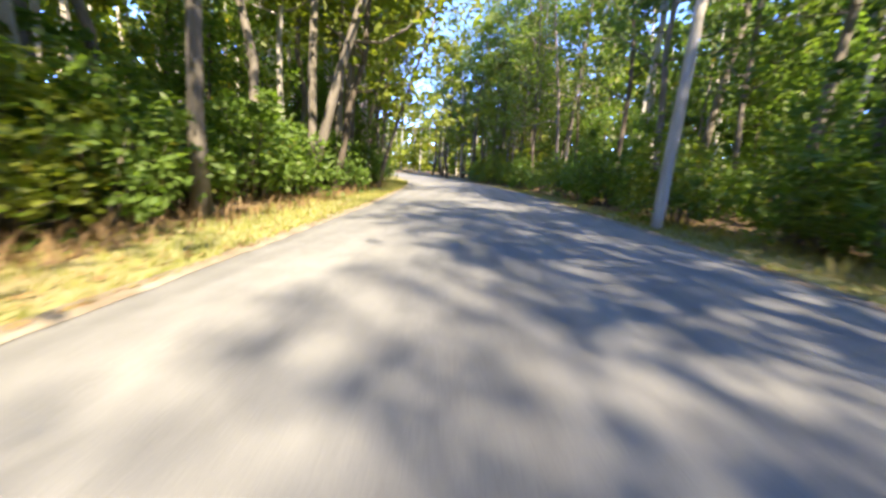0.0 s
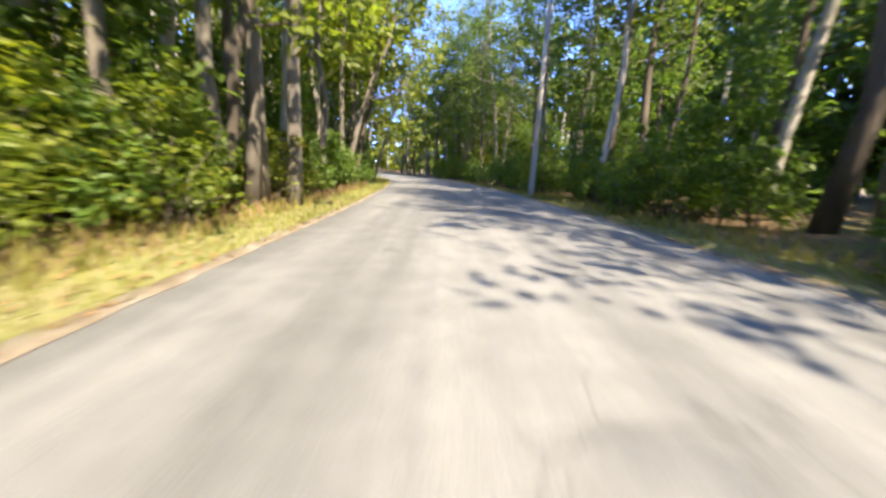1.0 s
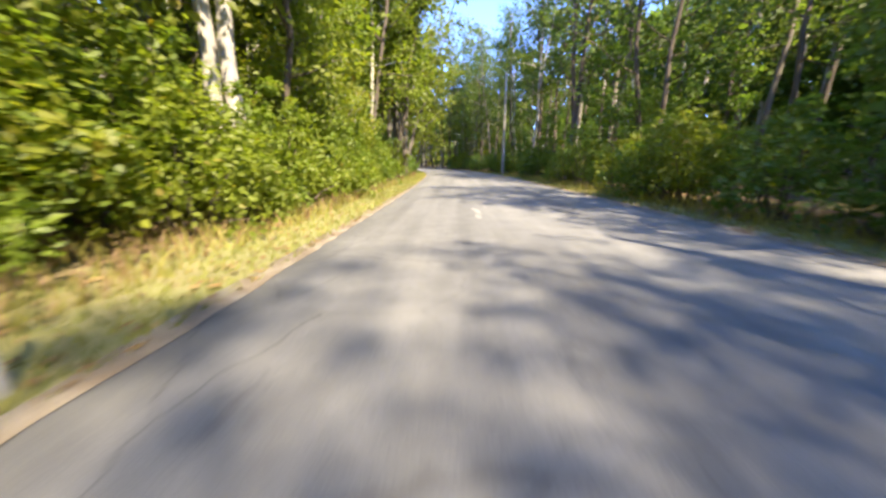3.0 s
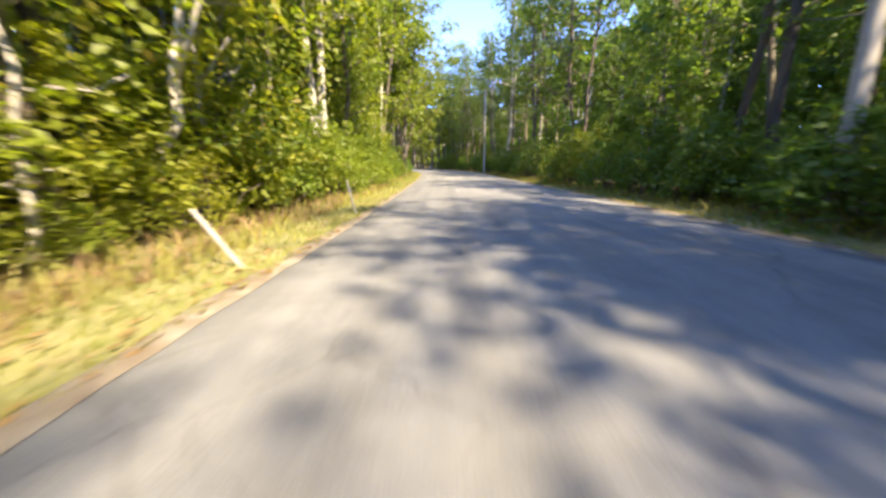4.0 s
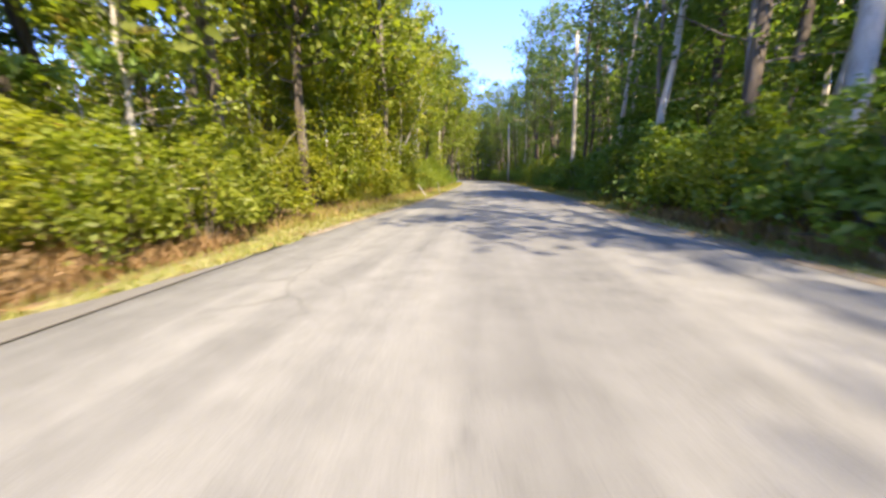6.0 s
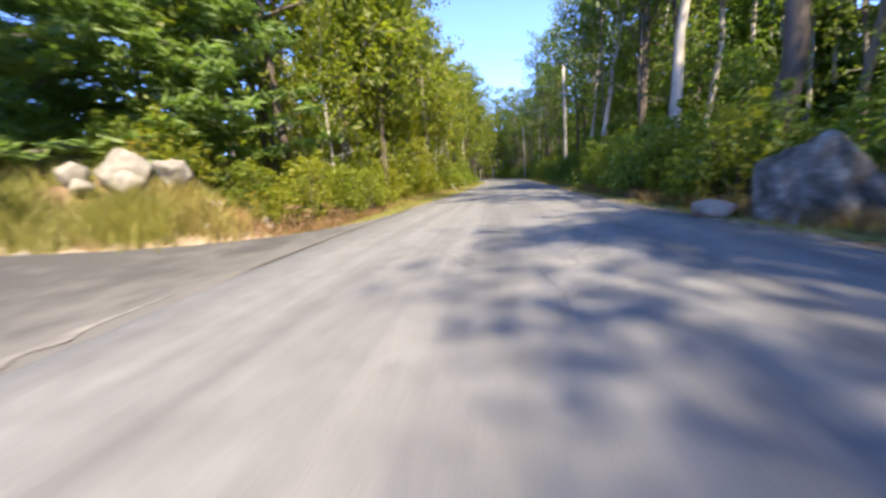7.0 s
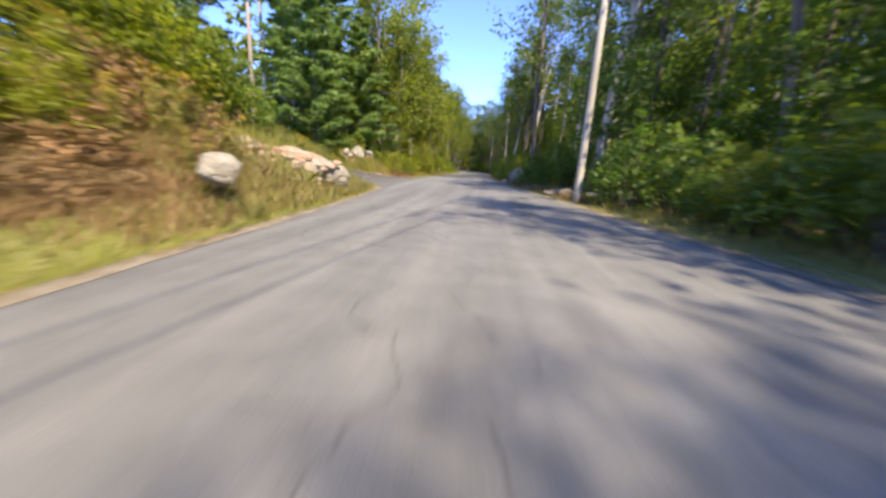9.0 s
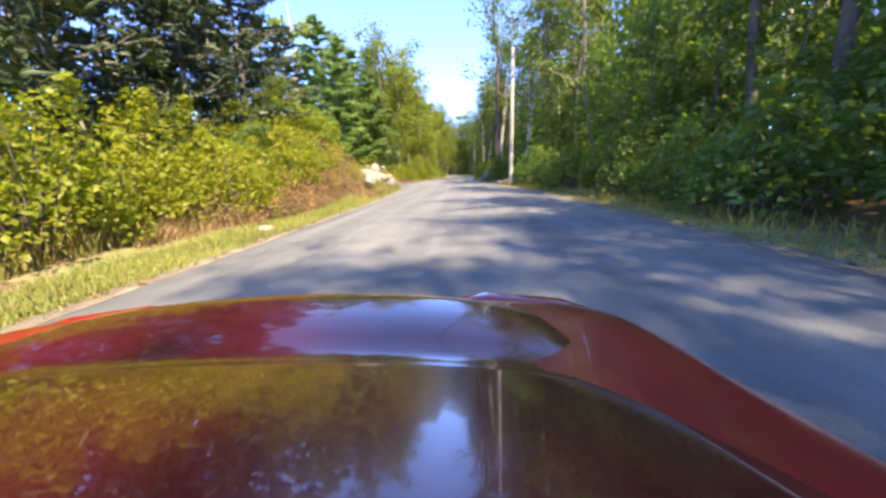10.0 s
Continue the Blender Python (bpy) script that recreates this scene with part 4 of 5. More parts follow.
for k in range(4):
    y = -39.5 + 3.6 * k
    put("young_tree", edge_left, TREE, "young tree with sunlit yellow-green leaves down to the ground", "tree", "young trees on the sunny edge", float(left_at(y)) - 4.2 - 0.4 * (k % 2), y, 0.6, 0.6 + 0.1 * (k % 3))
for x, y, s in ((-4.3, -3.2, 1.0), (-5.1, -1.8, 1.1), (-5.5, -4.5, 1.2), (-6.6, -2.5, 1.2), (-4.7, 0.6, 0.9), (-6.2, 1.3, 1.2), (-7.0, -5.5, 1.3), (-5.0, -6.6, 1.1), (-4.9, 3.2, 0.9), (-6.0, 4.6, 1.1), (-5.6, -9.0, 1.1)):
    put("shrub", shrub_m, BUSH, "dense green shrub between roadside trunks", "shrub", "shrubs on the sunny side", x, y, 0.7, s)
for x, y, s in ((6.9, -33.6, 1.2), (6.3, -32.2, 1.0), (7.6, -31.2, 1.3), (6.6, -30.2, 1.1), (8.4, -33.0, 1.3), (7.2, -29.2, 1.2), (6.2, -35.2, 1.0), (7.4, -36.4, 1.2), (9.0, -30.4, 1.3), (8.6, -35.6, 1.3), (6.4, -37.0, 0.9)):
    put("shrub", shrub_r, BUSH, "dense dark green shrub at the edge of the woods", "shrub", "shrubs on the shady side", x, y, 0.7, s)
for x, y, s in ((8.0, -32.2, 1.1), (9.4, -33.8, 1.2), (9.2, -29.0, 1.2), (10.6, -31.6, 1.3), (7.9, -37.4, 1.1), (10.0, -36.2, 1.2), (11.5, -34.0, 1.3)):
    put("sapling", sapling_r, TREE, "thin young broadleaf tree leafy from low down", "sapling", "saplings by the road", x, y, 0.7, s)
for x, y, s in ((5.9, -42.3, 1.1), (6.7, -43.0, 1.2), (6.3, -41.0, 1.0), (5.7, -47.6, 0.8), (6.4, -48.8, 0.9), (5.3, -50.2, 0.6), (5.35, -41.4, 1.0), (5.85, -42.5, 1.15), (5.7, -40.5, 0.95), (5.5, -43.4, 0.9)):
    put("shrub", shrub_f, BUSH, "bright green shrub at the roadside catching the sun", "shrub", "shrubs on the shady side", x, y, 0.7, s)
for x, y, s in ((-9.2, -51.0, 0.8), (-6.6, -49.8, 0.8), (-7.4, -46.0, 1.0), (-5.9, -45.6, 0.9), (-10.8, -54.0, 0.6), (-6.2, -47.6, 0.7), (-12.0, -53.6, 0.7), (-5.0, -44.2, 0.8), (-14.5, -54.0, 0.8), (-8.5, -55.0, 0.5), (-9.4, -55.3, 0.55), (-10.4, -55.6, 0.5), (-11.4, -55.7, 0.55), (-12.6, -56.0, 0.5), (-13.6, -56.0, 0.5), (-9.9, -54.6, 0.6)):
    put("shrub", shrub_m, BUSH, "leafy green shrub on the rough ground above the wall", "shrub", "shrubs above the wall", x, y, 0.7, s)
for x, y, s in ((-5.5, -48.4, 0.9), (-4.9, -46.8, 0.9), (-6.1, -46.6, 1.0), (-7.0, -48.8, 1.0), (-4.6, -45.4, 0.8), (-5.9, -49.6, 0.6), (-8.4, -50.2, 0.9)):
    put("shrub", shrub_l, BUSH, "bright yellow-green shrub on the rough ground above the driveway", "shrub", "shrubs above the wall", x, y, 0.6, s)
brown = [shrub(161 + i, 0.8 + 0.2 * i, 0.9, 800, 0.10, DRY, 14) for i in range(2)]
for x, y, s in ((-2.7, -78.4, 0.9), (-3.3, -79.4, 1.1), (-2.4, -80.6, 0.8), (-2.6, -82.4, 0.9), (-2.3, -84.2, 0.8), (-3.5, -77.2, 1.0), (-4.3, -76.0, 1.1), (-2.3, -85.8, 0.7), (-2.4, -87.4, 0.7), (-3.0, -75.0, 0.8), (-3.9, -74.4, 1.0), (-4.6, -78.2, 1.1), (-5.0, -50.0, 0.8), (-4.6, -48.4, 0.7), (-1.9, -78.5, 0.6), (-2.3, -79.4, 0.7), (-1.9, -80.3, 0.5), (-2.7, -78.0, 0.8), (-2.2, -81.3, 0.55), (-2.2, -82.9, 0.5), (-3.0, -80.6, 0.8), (-2.3, -84.8, 0.45), (-2.5, -76.6, 0.6), (-2.3, -88.4, 0.4)):
    put("brown_shrub", brown, BUSH, "low brown half-dry thicket at the foot of the bank", "shrub", "brown thickets on the bank", x, y, 0.6, s)
for k in range(18):
    y = -87.0 + 0.52 * k
    x = float(left_at(y)) - 1.55 - 0.45 * (k % 3)
    plant("brown_shrub", brown[k % 2], BUSH, "low brown half-dry thicket at the foot of the bank", "shrub", "brown thickets on the bank", x, y, 1.3 * k, 0.36 + 0.08 * (k % 4), sink=0.05)
for k in range(12):
    y = -36.5 + 1.1 * k
    plant("shrub", shrub_l[k % 3], BUSH, "leafy yellow-green shrub at the edge of the woods", "shrub", "shrubs on the sunny side", float(left_at(y)) - 2.35 - 0.3 * (k % 2), y, 1.7 * k, 0.42 + 0.06 * (k % 3))
plant("young_pine", small_pine[0], TREE, "small soft green young pine among shrubs", "tree", "", -4.2, -82.2, 0.5, 0.9)


def far_woods(name, spots, seed, mat, label, leaves=330, leaf=0.75, low=0.22):
    """Many distant trees as one thing."""
    r = np.random.default_rng(seed)
    cs, ss, tr = [], [], []
    for x, y, h in spots:
        z = z_at(x, y)
        tr.append(tube([(x, y, z - 0.3), (x + r.normal(0, 0.2), y, z + h * 0.5), (x + r.normal(0, 0.5), y, z + h * 0.9)], [0.17, 0.13, 0.05], 5))
        for _ in range(11):
            u = r.random()
            cs.append((x + r.normal(0, 1.4), y + r.normal(0, 1.4), z + h * (low + (0.98 - low) * u)))
            ss.append(1.1 + 1.2 * r.random() * (1 - 0.5 * u))
    lv, lf = leaf_cloud(r, cs, ss, leaves * len(spots), leaf, leaf * 0.66)
    e = thing(name, label, "woods")
    e["kind"] = "stuff"
    v, f = join(tr)
    mesh_object("trunks", v, f, GREY_BARK, e)
    new("foliage", fast_mesh("foliage", lv, lf, mat)).parent = e


r2 = np.random.default_rng(5)
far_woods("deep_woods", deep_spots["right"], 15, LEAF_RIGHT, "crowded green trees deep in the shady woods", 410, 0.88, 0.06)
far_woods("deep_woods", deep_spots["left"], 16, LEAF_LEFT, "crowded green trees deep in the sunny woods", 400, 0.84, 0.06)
spots = []
for _ in range(250):
    y, off = r2.uniform(40, 190), r2.uniform(3, 70)
    yy = min(y, 128)
    x = float(right_at(yy)) + off - (60 if y > 128 else 0)
    spots.append((x, y, r2.uniform(13, 19)))
spots += [(r2.uniform(-130, 40), r2.uniform(128, 190), r2.uniform(13, 19)) for _ in range(120)] + [(r2.uniform(-90, 20), r2.uniform(134, 150), r2.uniform(13, 18)) for _ in range(90)]
far_woods("far_woods", spots, 6, LEAF_LEFT, "distant green woods beyond the bend of the road", 125, 1.32, 0.02)
near_line = [(r2.uniform(-48, -24), r2.uniform(-22, 8), r2.uniform(10, 15)) for _ in range(60)]
far_woods("far_woods", near_line, 17, LEAF_LEFT, "green tree line behind the grassy clearing", 620, 0.55, 0.0)
spots = [(r2.uniform(-78, -46), r2.uniform(-42, 30), r2.uniform(12, 17)) for _ in range(120)]
far_woods("far_woods", spots, 7, LEAF_LEFT, "distant green woods behind the bank and the clearing", 230, 0.95, 0.0)
spots = [(r2.uniform(24, 46), r2.uniform(-105, 70), r2.uniform(20, 26)) for _ in range(220)]
far_woods("far_woods", spots, 8, LEAF_RIGHT, "deep green woods far behind the roadside trees", 190, 1.4, 0.02)
spots = [(r2.uniform(-50, -20), r2.uniform(10, 120), r2.uniform(13, 18)) for _ in range(120) ]
spots = [s for s in spots if s[0] < float(left_at(s[1])) - 4]
far_woods("far_woods", spots, 9, LEAF_LEFT, "distant green woods behind the roadside trees", 170, 1.0, 0.05)


r5 = np.random.default_rng(61)
cs, ss = [], []
while len(cs) < 1500:
    y = r5.uniform(-95, 45)
    off = 3.0 + 20 * r5.random() ** 1.3
    right = r5.random() < 0.55
    x = float(right_at(y)) + off if right else float(left_at(y)) - off
    if keep_clear(x, y):
        continue
    hgt = r5.uniform(0.2, 1.5)
    cs.append((x, y, z_at(x, y) + hgt))
    ss.append(0.5 + 0.5 * r5.random())
lv, lf = leaf_cloud(r5, cs, ss, 28000, 0.36, 0.24)
tagged(new("undergrowth", fast_mesh("undergrowth", lv, lf, LEAF_DARK)), "low leafy undergrowth between the trees", "undergrowth", kind="stuff")


# ---- grass and litter ----
def blades(name, label, spots, height, width, mat, seed, tip=0.3, simple=False):
    r = np.random.default_rng(seed)
    p = np.asarray(spots)
    n = len(p)
    a = r.random(n) * 6.283
    h = height * (0.45 + 0.9 * r.random(n))
    side = np.stack([np.cos(a), np.sin(a), np.zeros(n)], 1) * (width * (0.6 + 0.8 * r.random(n)))[:, None]
    lean = np.stack([r.normal(0, tip, n), r.normal(0, tip, n), np.ones(n)], 1) * h[:, None]
    base = np.stack([p[:, 0], p[:, 1], hill(p[:, 0], p[:, 1]) - 0.02], 1)
    midp = base + lean * np.array([0.3, 0.3, 0.6])
    v = np.stack([base - side, base + side, midp + side * 0.7, midp - side * 0.7, base + lean], 1).reshape(-1, 3)
    if simple:
        v = np.stack([base - side, base + side, base + lean], 1).reshape(-1, 3)
        return tagged(new(name, fast_mesh(name, v, np.arange(3 * n).reshape(-1, 3), mat)), label, "grass", kind="stuff")
    b = (np.arange(n) * 5)[:, None]
    f = np.concatenate([b + np.array([0, 1, 2]), b + np.array([0, 2, 3]), b + np.array([3, 2, 4])], 1).reshape(-1, 3)
    return tagged(new(name, fast_mesh(name, v, f, mat)), label, "grass", kind="stuff")


def strip(count, y0, y1, a, b, side, seed):
    r = np.random.default_rng(seed)
    y = r.uniform(y0, y1, count)
    off = a + (b - a) * r.random(count) ** 1.2
    x = left_at(y) - off if side == "left" else right_at(y) + off
    ok = ~((y > np.interp(x, DX, DNEAR) - 0.3) & (y < np.interp(x, DX, DFAR) + 0.1) & (side == "left"))
    bare = (y > -68) & (y < -61.5) & (off < 1.8) & (side == "left")
    bare |= (x > -5.2) & (np.abs(y + 72.6) < 1.4) & (off > 1.0) & (side == "left")
    ok &= ~bare | (r.random(count) < 0.22)
    return np.stack([x, y], 1)[ok]


blades("verge_grass", "short sunlit yellow-green grass on the verge", np.concatenate([strip(56000, -95, 30, 0.02, 1.8, "left", 21), strip(26000, -97, -74, 0.1, 1.4, "left", 53)]), 0.10, 0.014, GRASS, 22, simple=True)
blades("verge_grass", "short dry grass beside the woods", strip(38000, -95, 30, 0.02, 1.4, "right", 23), 0.09, 0.014, GRASS, 24, simple=True)
blades("tall_grass", "tall green weeds and grass at the wood edge", strip(3500, -44, 2, 0.9, 2.6, "left", 33), 0.28, 0.014, TALL_GRASS, 34, 0.4)
blades("tall_grass", "straggling green weeds at the foot of the shrubs", strip(9000, -95, 12, 0.7, 2.2, "right", 35), 0.25, 0.014, TALL_GRASS, 36, 0.4)
blades("tall_grass", "tall straw and green grass on the bank", np.concatenate([strip(19000, -73.5, -60.5, 0.9, 9.5, "left", 25), strip(7000, -70, -62, 1.5, 6.5, "left", 41)]), 0.5, 0.016, TALL_GRASS, 26)
blades("straw_grass", "yellow straw grass gone dry on the bank", np.concatenate([strip(9000, -76, -60.5, 1.0, 9.5, "left", 45), strip(3000, -95, -76, 2.2, 3.4, "left", 46), strip(7500, -77.5, -66, 0.2, 3.0, "left", 47)]), 0.36, 0.014, STRAW, 47, 0.4)
blades("dry_weeds", "russet dry weeds along the foot of the bank", np.concatenate([strip(2500, -80, -61, 0.7, 2.4, "left", 48), strip(5000, -95, -75, 2.4, 4.0, "left", 49), strip(9000, -90, -75.5, 1.9, 5.0, "left", 54), strip(5000, -79.5, -67, 0.3, 3.0, "left", 55), strip(10000, -84, -75, 1.3, 4.5, "left", 56), strip(4000, -46, 20, 1.0, 2.6, "left", 50), strip(5000, -70, -40, 0.5, 1.5, "right", 51)]), 0.3, 0.014, DRY, 52, 0.6)
spots = np.concatenate([strip(16000, -58, -44, 1.2, 12, "left", 27)])
rw = np.random.default_rng(66)
wx = rw.uniform(-19, -7.8, 9000)
spots = np.concatenate([spots[spots[:, 1] > np.interp(spots[:, 0], DX, DFAR) + 0.9], np.stack([wx, np.interp(wx, DX, DFAR) + 0.45 + 2.6 * rw.random(9000) ** 1.3], 1)])
spots = spots[(np.hypot(spots[:, 0] + 7.5, spots[:, 1] + 52.9) > 1.3) & ((spots[:, 0] < -6.2) | (spots[:, 1] < -53.0))]
blades("tall_grass", "tall grass and weeds above the retaining wall", spots, 0.45, 0.014, TALL_GRASS, 28)
sp = np.concatenate([strip(9000, -95, 25, 0.0, 3.2, "left", 29), strip(9000, -95, 25, 0.0, 2.6, "right", 30)])
r3 = np.random.default_rng(31)
lv, lf = leaf_cloud(r3, [(0, 0, 0.0)], [0.0001], len(sp), 0.10, 0.07)
ctr = np.repeat(np.stack([sp[:, 0], sp[:, 1], hill(sp[:, 0], sp[:, 1]) + 0.03], 1), 4, 0)
lv = lv * np.array([1, 1, 0.3]) + ctr
tagged(new("leaf_litter", fast_mesh("leaf_litter", lv, lf, LITTER)), "brown and straw fallen leaves along the road edges", "leaf litter", kind="stuff")


r6 = np.random.default_rng(63)
for label, mat, cx, cy, rad, n, tall in (("thick clump of tall green grass by the driveway", TALL_GRASS, -6.6, -53.4, 0.4, 1800, 0.6), ("straw-coloured clump of tall grass by the driveway", STRAW, -7.9, -54.3, 0.4, 1200, 0.45),
                                         ("straw-coloured clump of tall grass by the driveway", STRAW, -6.0, -52.5, 0.45, 1300, 0.55), ("thick clump of tall green grass by the driveway", TALL_GRASS, -8.6, -54.9, 0.5, 1500, 0.6)):
    blades("grass_clump", label, np.stack([cx + r6.normal(0, rad, n), cy + r6.normal(0, rad * 0.8, n)], 1), tall, 0.012, mat, int(n), 0.35)
blades("dry_weeds", "russet dry weeds on bare soil above the driveway", strip(5000, -53, -45, 0.9, 3.4, "left", 71), 0.25, 0.014, DRY, 72, 0.7)


def goldenrod(seed):
    r = np.random.default_rng(seed)
    pieces, cs, gs = [], [], []
    for _ in range(16):
        a, out, h = r.random() * 6.28, 0.3 * r.random(), 0.7 + 0.5 * r.random()
        b = (math.cos(a) * out * 0.5, math.sin(a) * out * 0.5, -0.05)
        t = (math.cos(a) * out * 1.5, math.sin(a) * out * 1.5, h)
        pieces.append(tube([b, tuple((p + q) / 2 for p, q in zip(b, t)), t], [0.006, 0.005, 0.003], 3))
        cs += [tuple(p + (q - p) * u for p, q in zip(b, t)) for u in (0.35, 0.55, 0.75)]
        gs.append(t)
    v, f = join(pieces)
    sm = bpy.data.meshes.new("stem")
    sm.from_pydata(v, [], f)
    sm.materials.append(TALL_GRASS)
    lv, lf = leaf_cloud(r, cs, [0.1] * len(cs), 380, 0.11, 0.025)
    gv, gf = leaf_cloud(r, gs, [0.10] * len(gs), 260, 0.04, 0.025)
    return sm, fast_mesh("leaves", lv, lf, TALL_GRASS), fast_mesh("flower_head", gv, gf, GOLD)


weeds = [goldenrod(301), goldenrod(302)]
for x, y, s in ((-2.6, -75.2, 1.0), (-3.2, -76.3, 1.2), (-2.2, -76.8, 0.8), (-3.8, -75.0, 1.1), (-2.0, -80.2, 0.8), (-2.4, -81.0, 0.7), (-3.4, -70.2, 1.0), (-3.0, -68.2, 0.9),
                (-2.8, -77.6, 1.1), (-4.4, -77.0, 1.2), (-4.0, -68.4, 0.7), (-1.5, -86.0, 0.5), (-7.5, -52.2, 0.9), (-5.6, -50.8, 0.8), (6.4, -56.4, 0.7), (7.0, -60.2, 0.8), (6.6, -63.6, 0.7), (-4.4, -36.5, 0.8), (-4.2, -20.5, 0.7), (4.9, -51.4, 0.5), (5.15, -52.2, 0.45)):
    plant("goldenrod_clump", weeds[int(rng.integers(2))], ("stem", "leaves", "flower_head"), "clump of yellow flowering goldenrod in the rough grass", "wildflower", "goldenrod clumps", x, y, rng.random() * 6, s)
for ob in bpy.data.objects:
    if ob.parent and ob.parent.name.startswith("goldenrod"):
        ob["kind"] = "stuff"


# ---- utility poles and cables ----
def utility_pole(x, y, height, r0, label, lean=(0.0, 0.0), arm=True, wood=None):
    e = thing("utility_pole", label, "utility pole", "utility poles", (x, y, z_at(x, y)))
    e.rotation_euler = (lean[0], lean[1], 0)
    v, f = tube([(0, 0, -0.3), (0, 0, 0.4), (0.01, 0, height * 0.5), (0, 0, height)], [r0 * 1.05, r0, r0 * 0.85, r0 * 0.68], 14)
    mesh_object("shaft", v, f, wood or POLE, e, smooth=True)
    if arm:
        bm = bmesh.new()
        bmesh.ops.create_cube(bm, size=1, matrix=Matrix.Translation((0, -0.14, height - 0.6)) @ Matrix.Diagonal((1.5, 0.09, 0.11, 1)))
        bmesh.ops.bevel(bm, geom=bm.edges[:], offset=0.01, segments=1, affect="EDGES")
        part("crossarm", bm, POLE, e)
        for dx in (-0.65, -0.3, 0.65):
            v, f = tube([(dx, -0.14, height - 0.55), (dx, -0.14, height - 0.47), (dx, -0.14, height - 0.42), (dx, -0.14, height - 0.36)], [0.02, 0.045, 0.03, 0.04], 8)
            mesh_object("insulator", v, f, STEEL, e)
    for z in (height - 1.9, height - 2.6):
        bm = bmesh.new()
        bmesh.ops.create_cube(bm, size=1, matrix=Matrix.Translation((0, -r0 * 0.75, z)) @ Matrix.Diagonal((0.06, 0.1, 0.14, 1)))
        part("bracket", bm, STEEL, e)
    return e


for (x, y, h), lean in zip(POLES, ((0.0, 0.01), (0.0, 0.0), (0.0, 0.02))):
    utility_pole(x, y, h, 0.138, "weathered grey wooden utility pole at the road edge", lean, False)
utility_pole(-14.6, -55.4, 9.0, 0.16, "plain brown wooden pole on the grassy bank", arm=False, wood=SUN_POLE)
utility_pole(-27.0, -50.0, 10.0, 0.13, "distant wooden utility pole with crossarm beyond the bank", wood=SUN_POLE)
utility_pole(-33.0, -49.0, 8.0, 0.13, "dark leaning wooden pole far behind the bank", (0.0, -0.06), arm=False, wood=SUN_POLE)


def cable(a, b, sag, r=0.012):
    a, b = Vector(a), Vector(b)
    pts = [a.lerp(b, i / 24) - Vector((0, 0, sag * 4 * (i / 24) * (1 - i / 24))) for i in range(25)]
    v, f = tube(pts, [r] * 25, 5)
    return tagged(mesh_object("cable", v, f, WIRE), "thin black overhead cable strung between the poles", "cable", "overhead cables")


ends = POLES + [(-0.6, -112.0, 9.6)]
for (x0, y0, h0), (x1, y1, h1) in zip(ends, ends[1:]):
    for dx, drop in ((-0.12, 1.9), (0.12, 2.6)):
        cable((x0 + dx, y0 - 0.14, z_at(x0, y0) + h0 - drop), (x1 + dx, y1 - 0.14, z_at(x1, y1) + h1 - drop), 0.5)
utility_pole(ends[3][0], ends[3][1], 9.6, 0.15, "weathered grey wooden utility pole at the road edge", arm=False)


# ---- rocks ----
def rock(name, label, x, y, size, mat, seed, turn=0.0, sink=0.25, sharp=0.35, group="", z=None):
    bm = bmesh.new()
    bmesh.ops.create_icosphere(bm, subdivisions=4 if max(size) > 0.5 else 3, radius=1)
    off = Vector((seed * 3.1, seed * 1.7, seed * 0.9))
    r = np.random.default_rng(seed)
    planes = [(Vector(r.normal(size=3)).normalized(), 0.55 + 0.25 * r.random()) for _ in range(12)]
    for v in bm.verts:
        p = v.co.normalized()
        for n, d in planes:
            over = p.dot(n) - d
            if over > 0:
                p = p - n * over * 0.85
        p *= 1 + sharp * 0.6 * noise.noise(p * 1.3 + off) + 0.14 * noise.noise(p * 3.5 + off) + 0.05 * noise.noise(p * 9 + off)
        v.co = (p.x * size[0], p.y * size[1], p.z * size[2])
    ob = part(name, bm, mat, smooth=True)
    ob.location = (x, y, (z_at(x, y) if z is None else z) + size[2] * (1 - sink * 2))
    ob.rotation_euler = (0, 0, turn)
    return tagged(ob, label, "rock", group)


bm = bmesh.new()
bmesh.ops.create_icosphere(bm, subdivisions=5, radius=1)
for v in bm.verts:
    p = v.co.normalized()
    for n, d in ((Vector((-0.95, -0.2, 0.25)), 0.62), (Vector((0.62, -0.35, 0.7)), 0.56), (Vector((-0.1, -0.95, 0.3)), 0.66), (Vector((0.3, 0.8, 0.5)), 0.6), (Vector((-0.45, 0.1, 0.9)), 0.84), (Vector((0.9, 0.3, 0.1)), 0.8)):
        over = p.dot(n.normalized()) - d
        if over > 0:
            p = p - n.normalized() * over * 0.9
    seam = abs(noise.noise(p * 1.7 + Vector((4, 1, 7))))
    p *= 1 + 0.12 * noise.noise(p * 1.6) + 0.07 * noise.noise(p * 4.2) + 0.03 * noise.noise(p * 12) - 0.05 * max(0.0, 1 - seam / 0.05)
    v.co = (p.x * 0.92, p.y * 0.82, p.z * 0.92 + 0.1 * p.x * -1.6 * max(p.z, 0))
boulder = tagged(part("boulder", bm, STONE, smooth=True), "large grey granite boulder with a pale crest on the verge", "rock")
boulder.location, boulder.rotation_euler = (5.85, -53.2, 0.42), (0, 0, 0.25)
rock("rock", "low flat grey stone beside the boulder", 4.75, -52.3, (0.42, 0.45, 0.24), PALE_STONE, 4, 0.2)
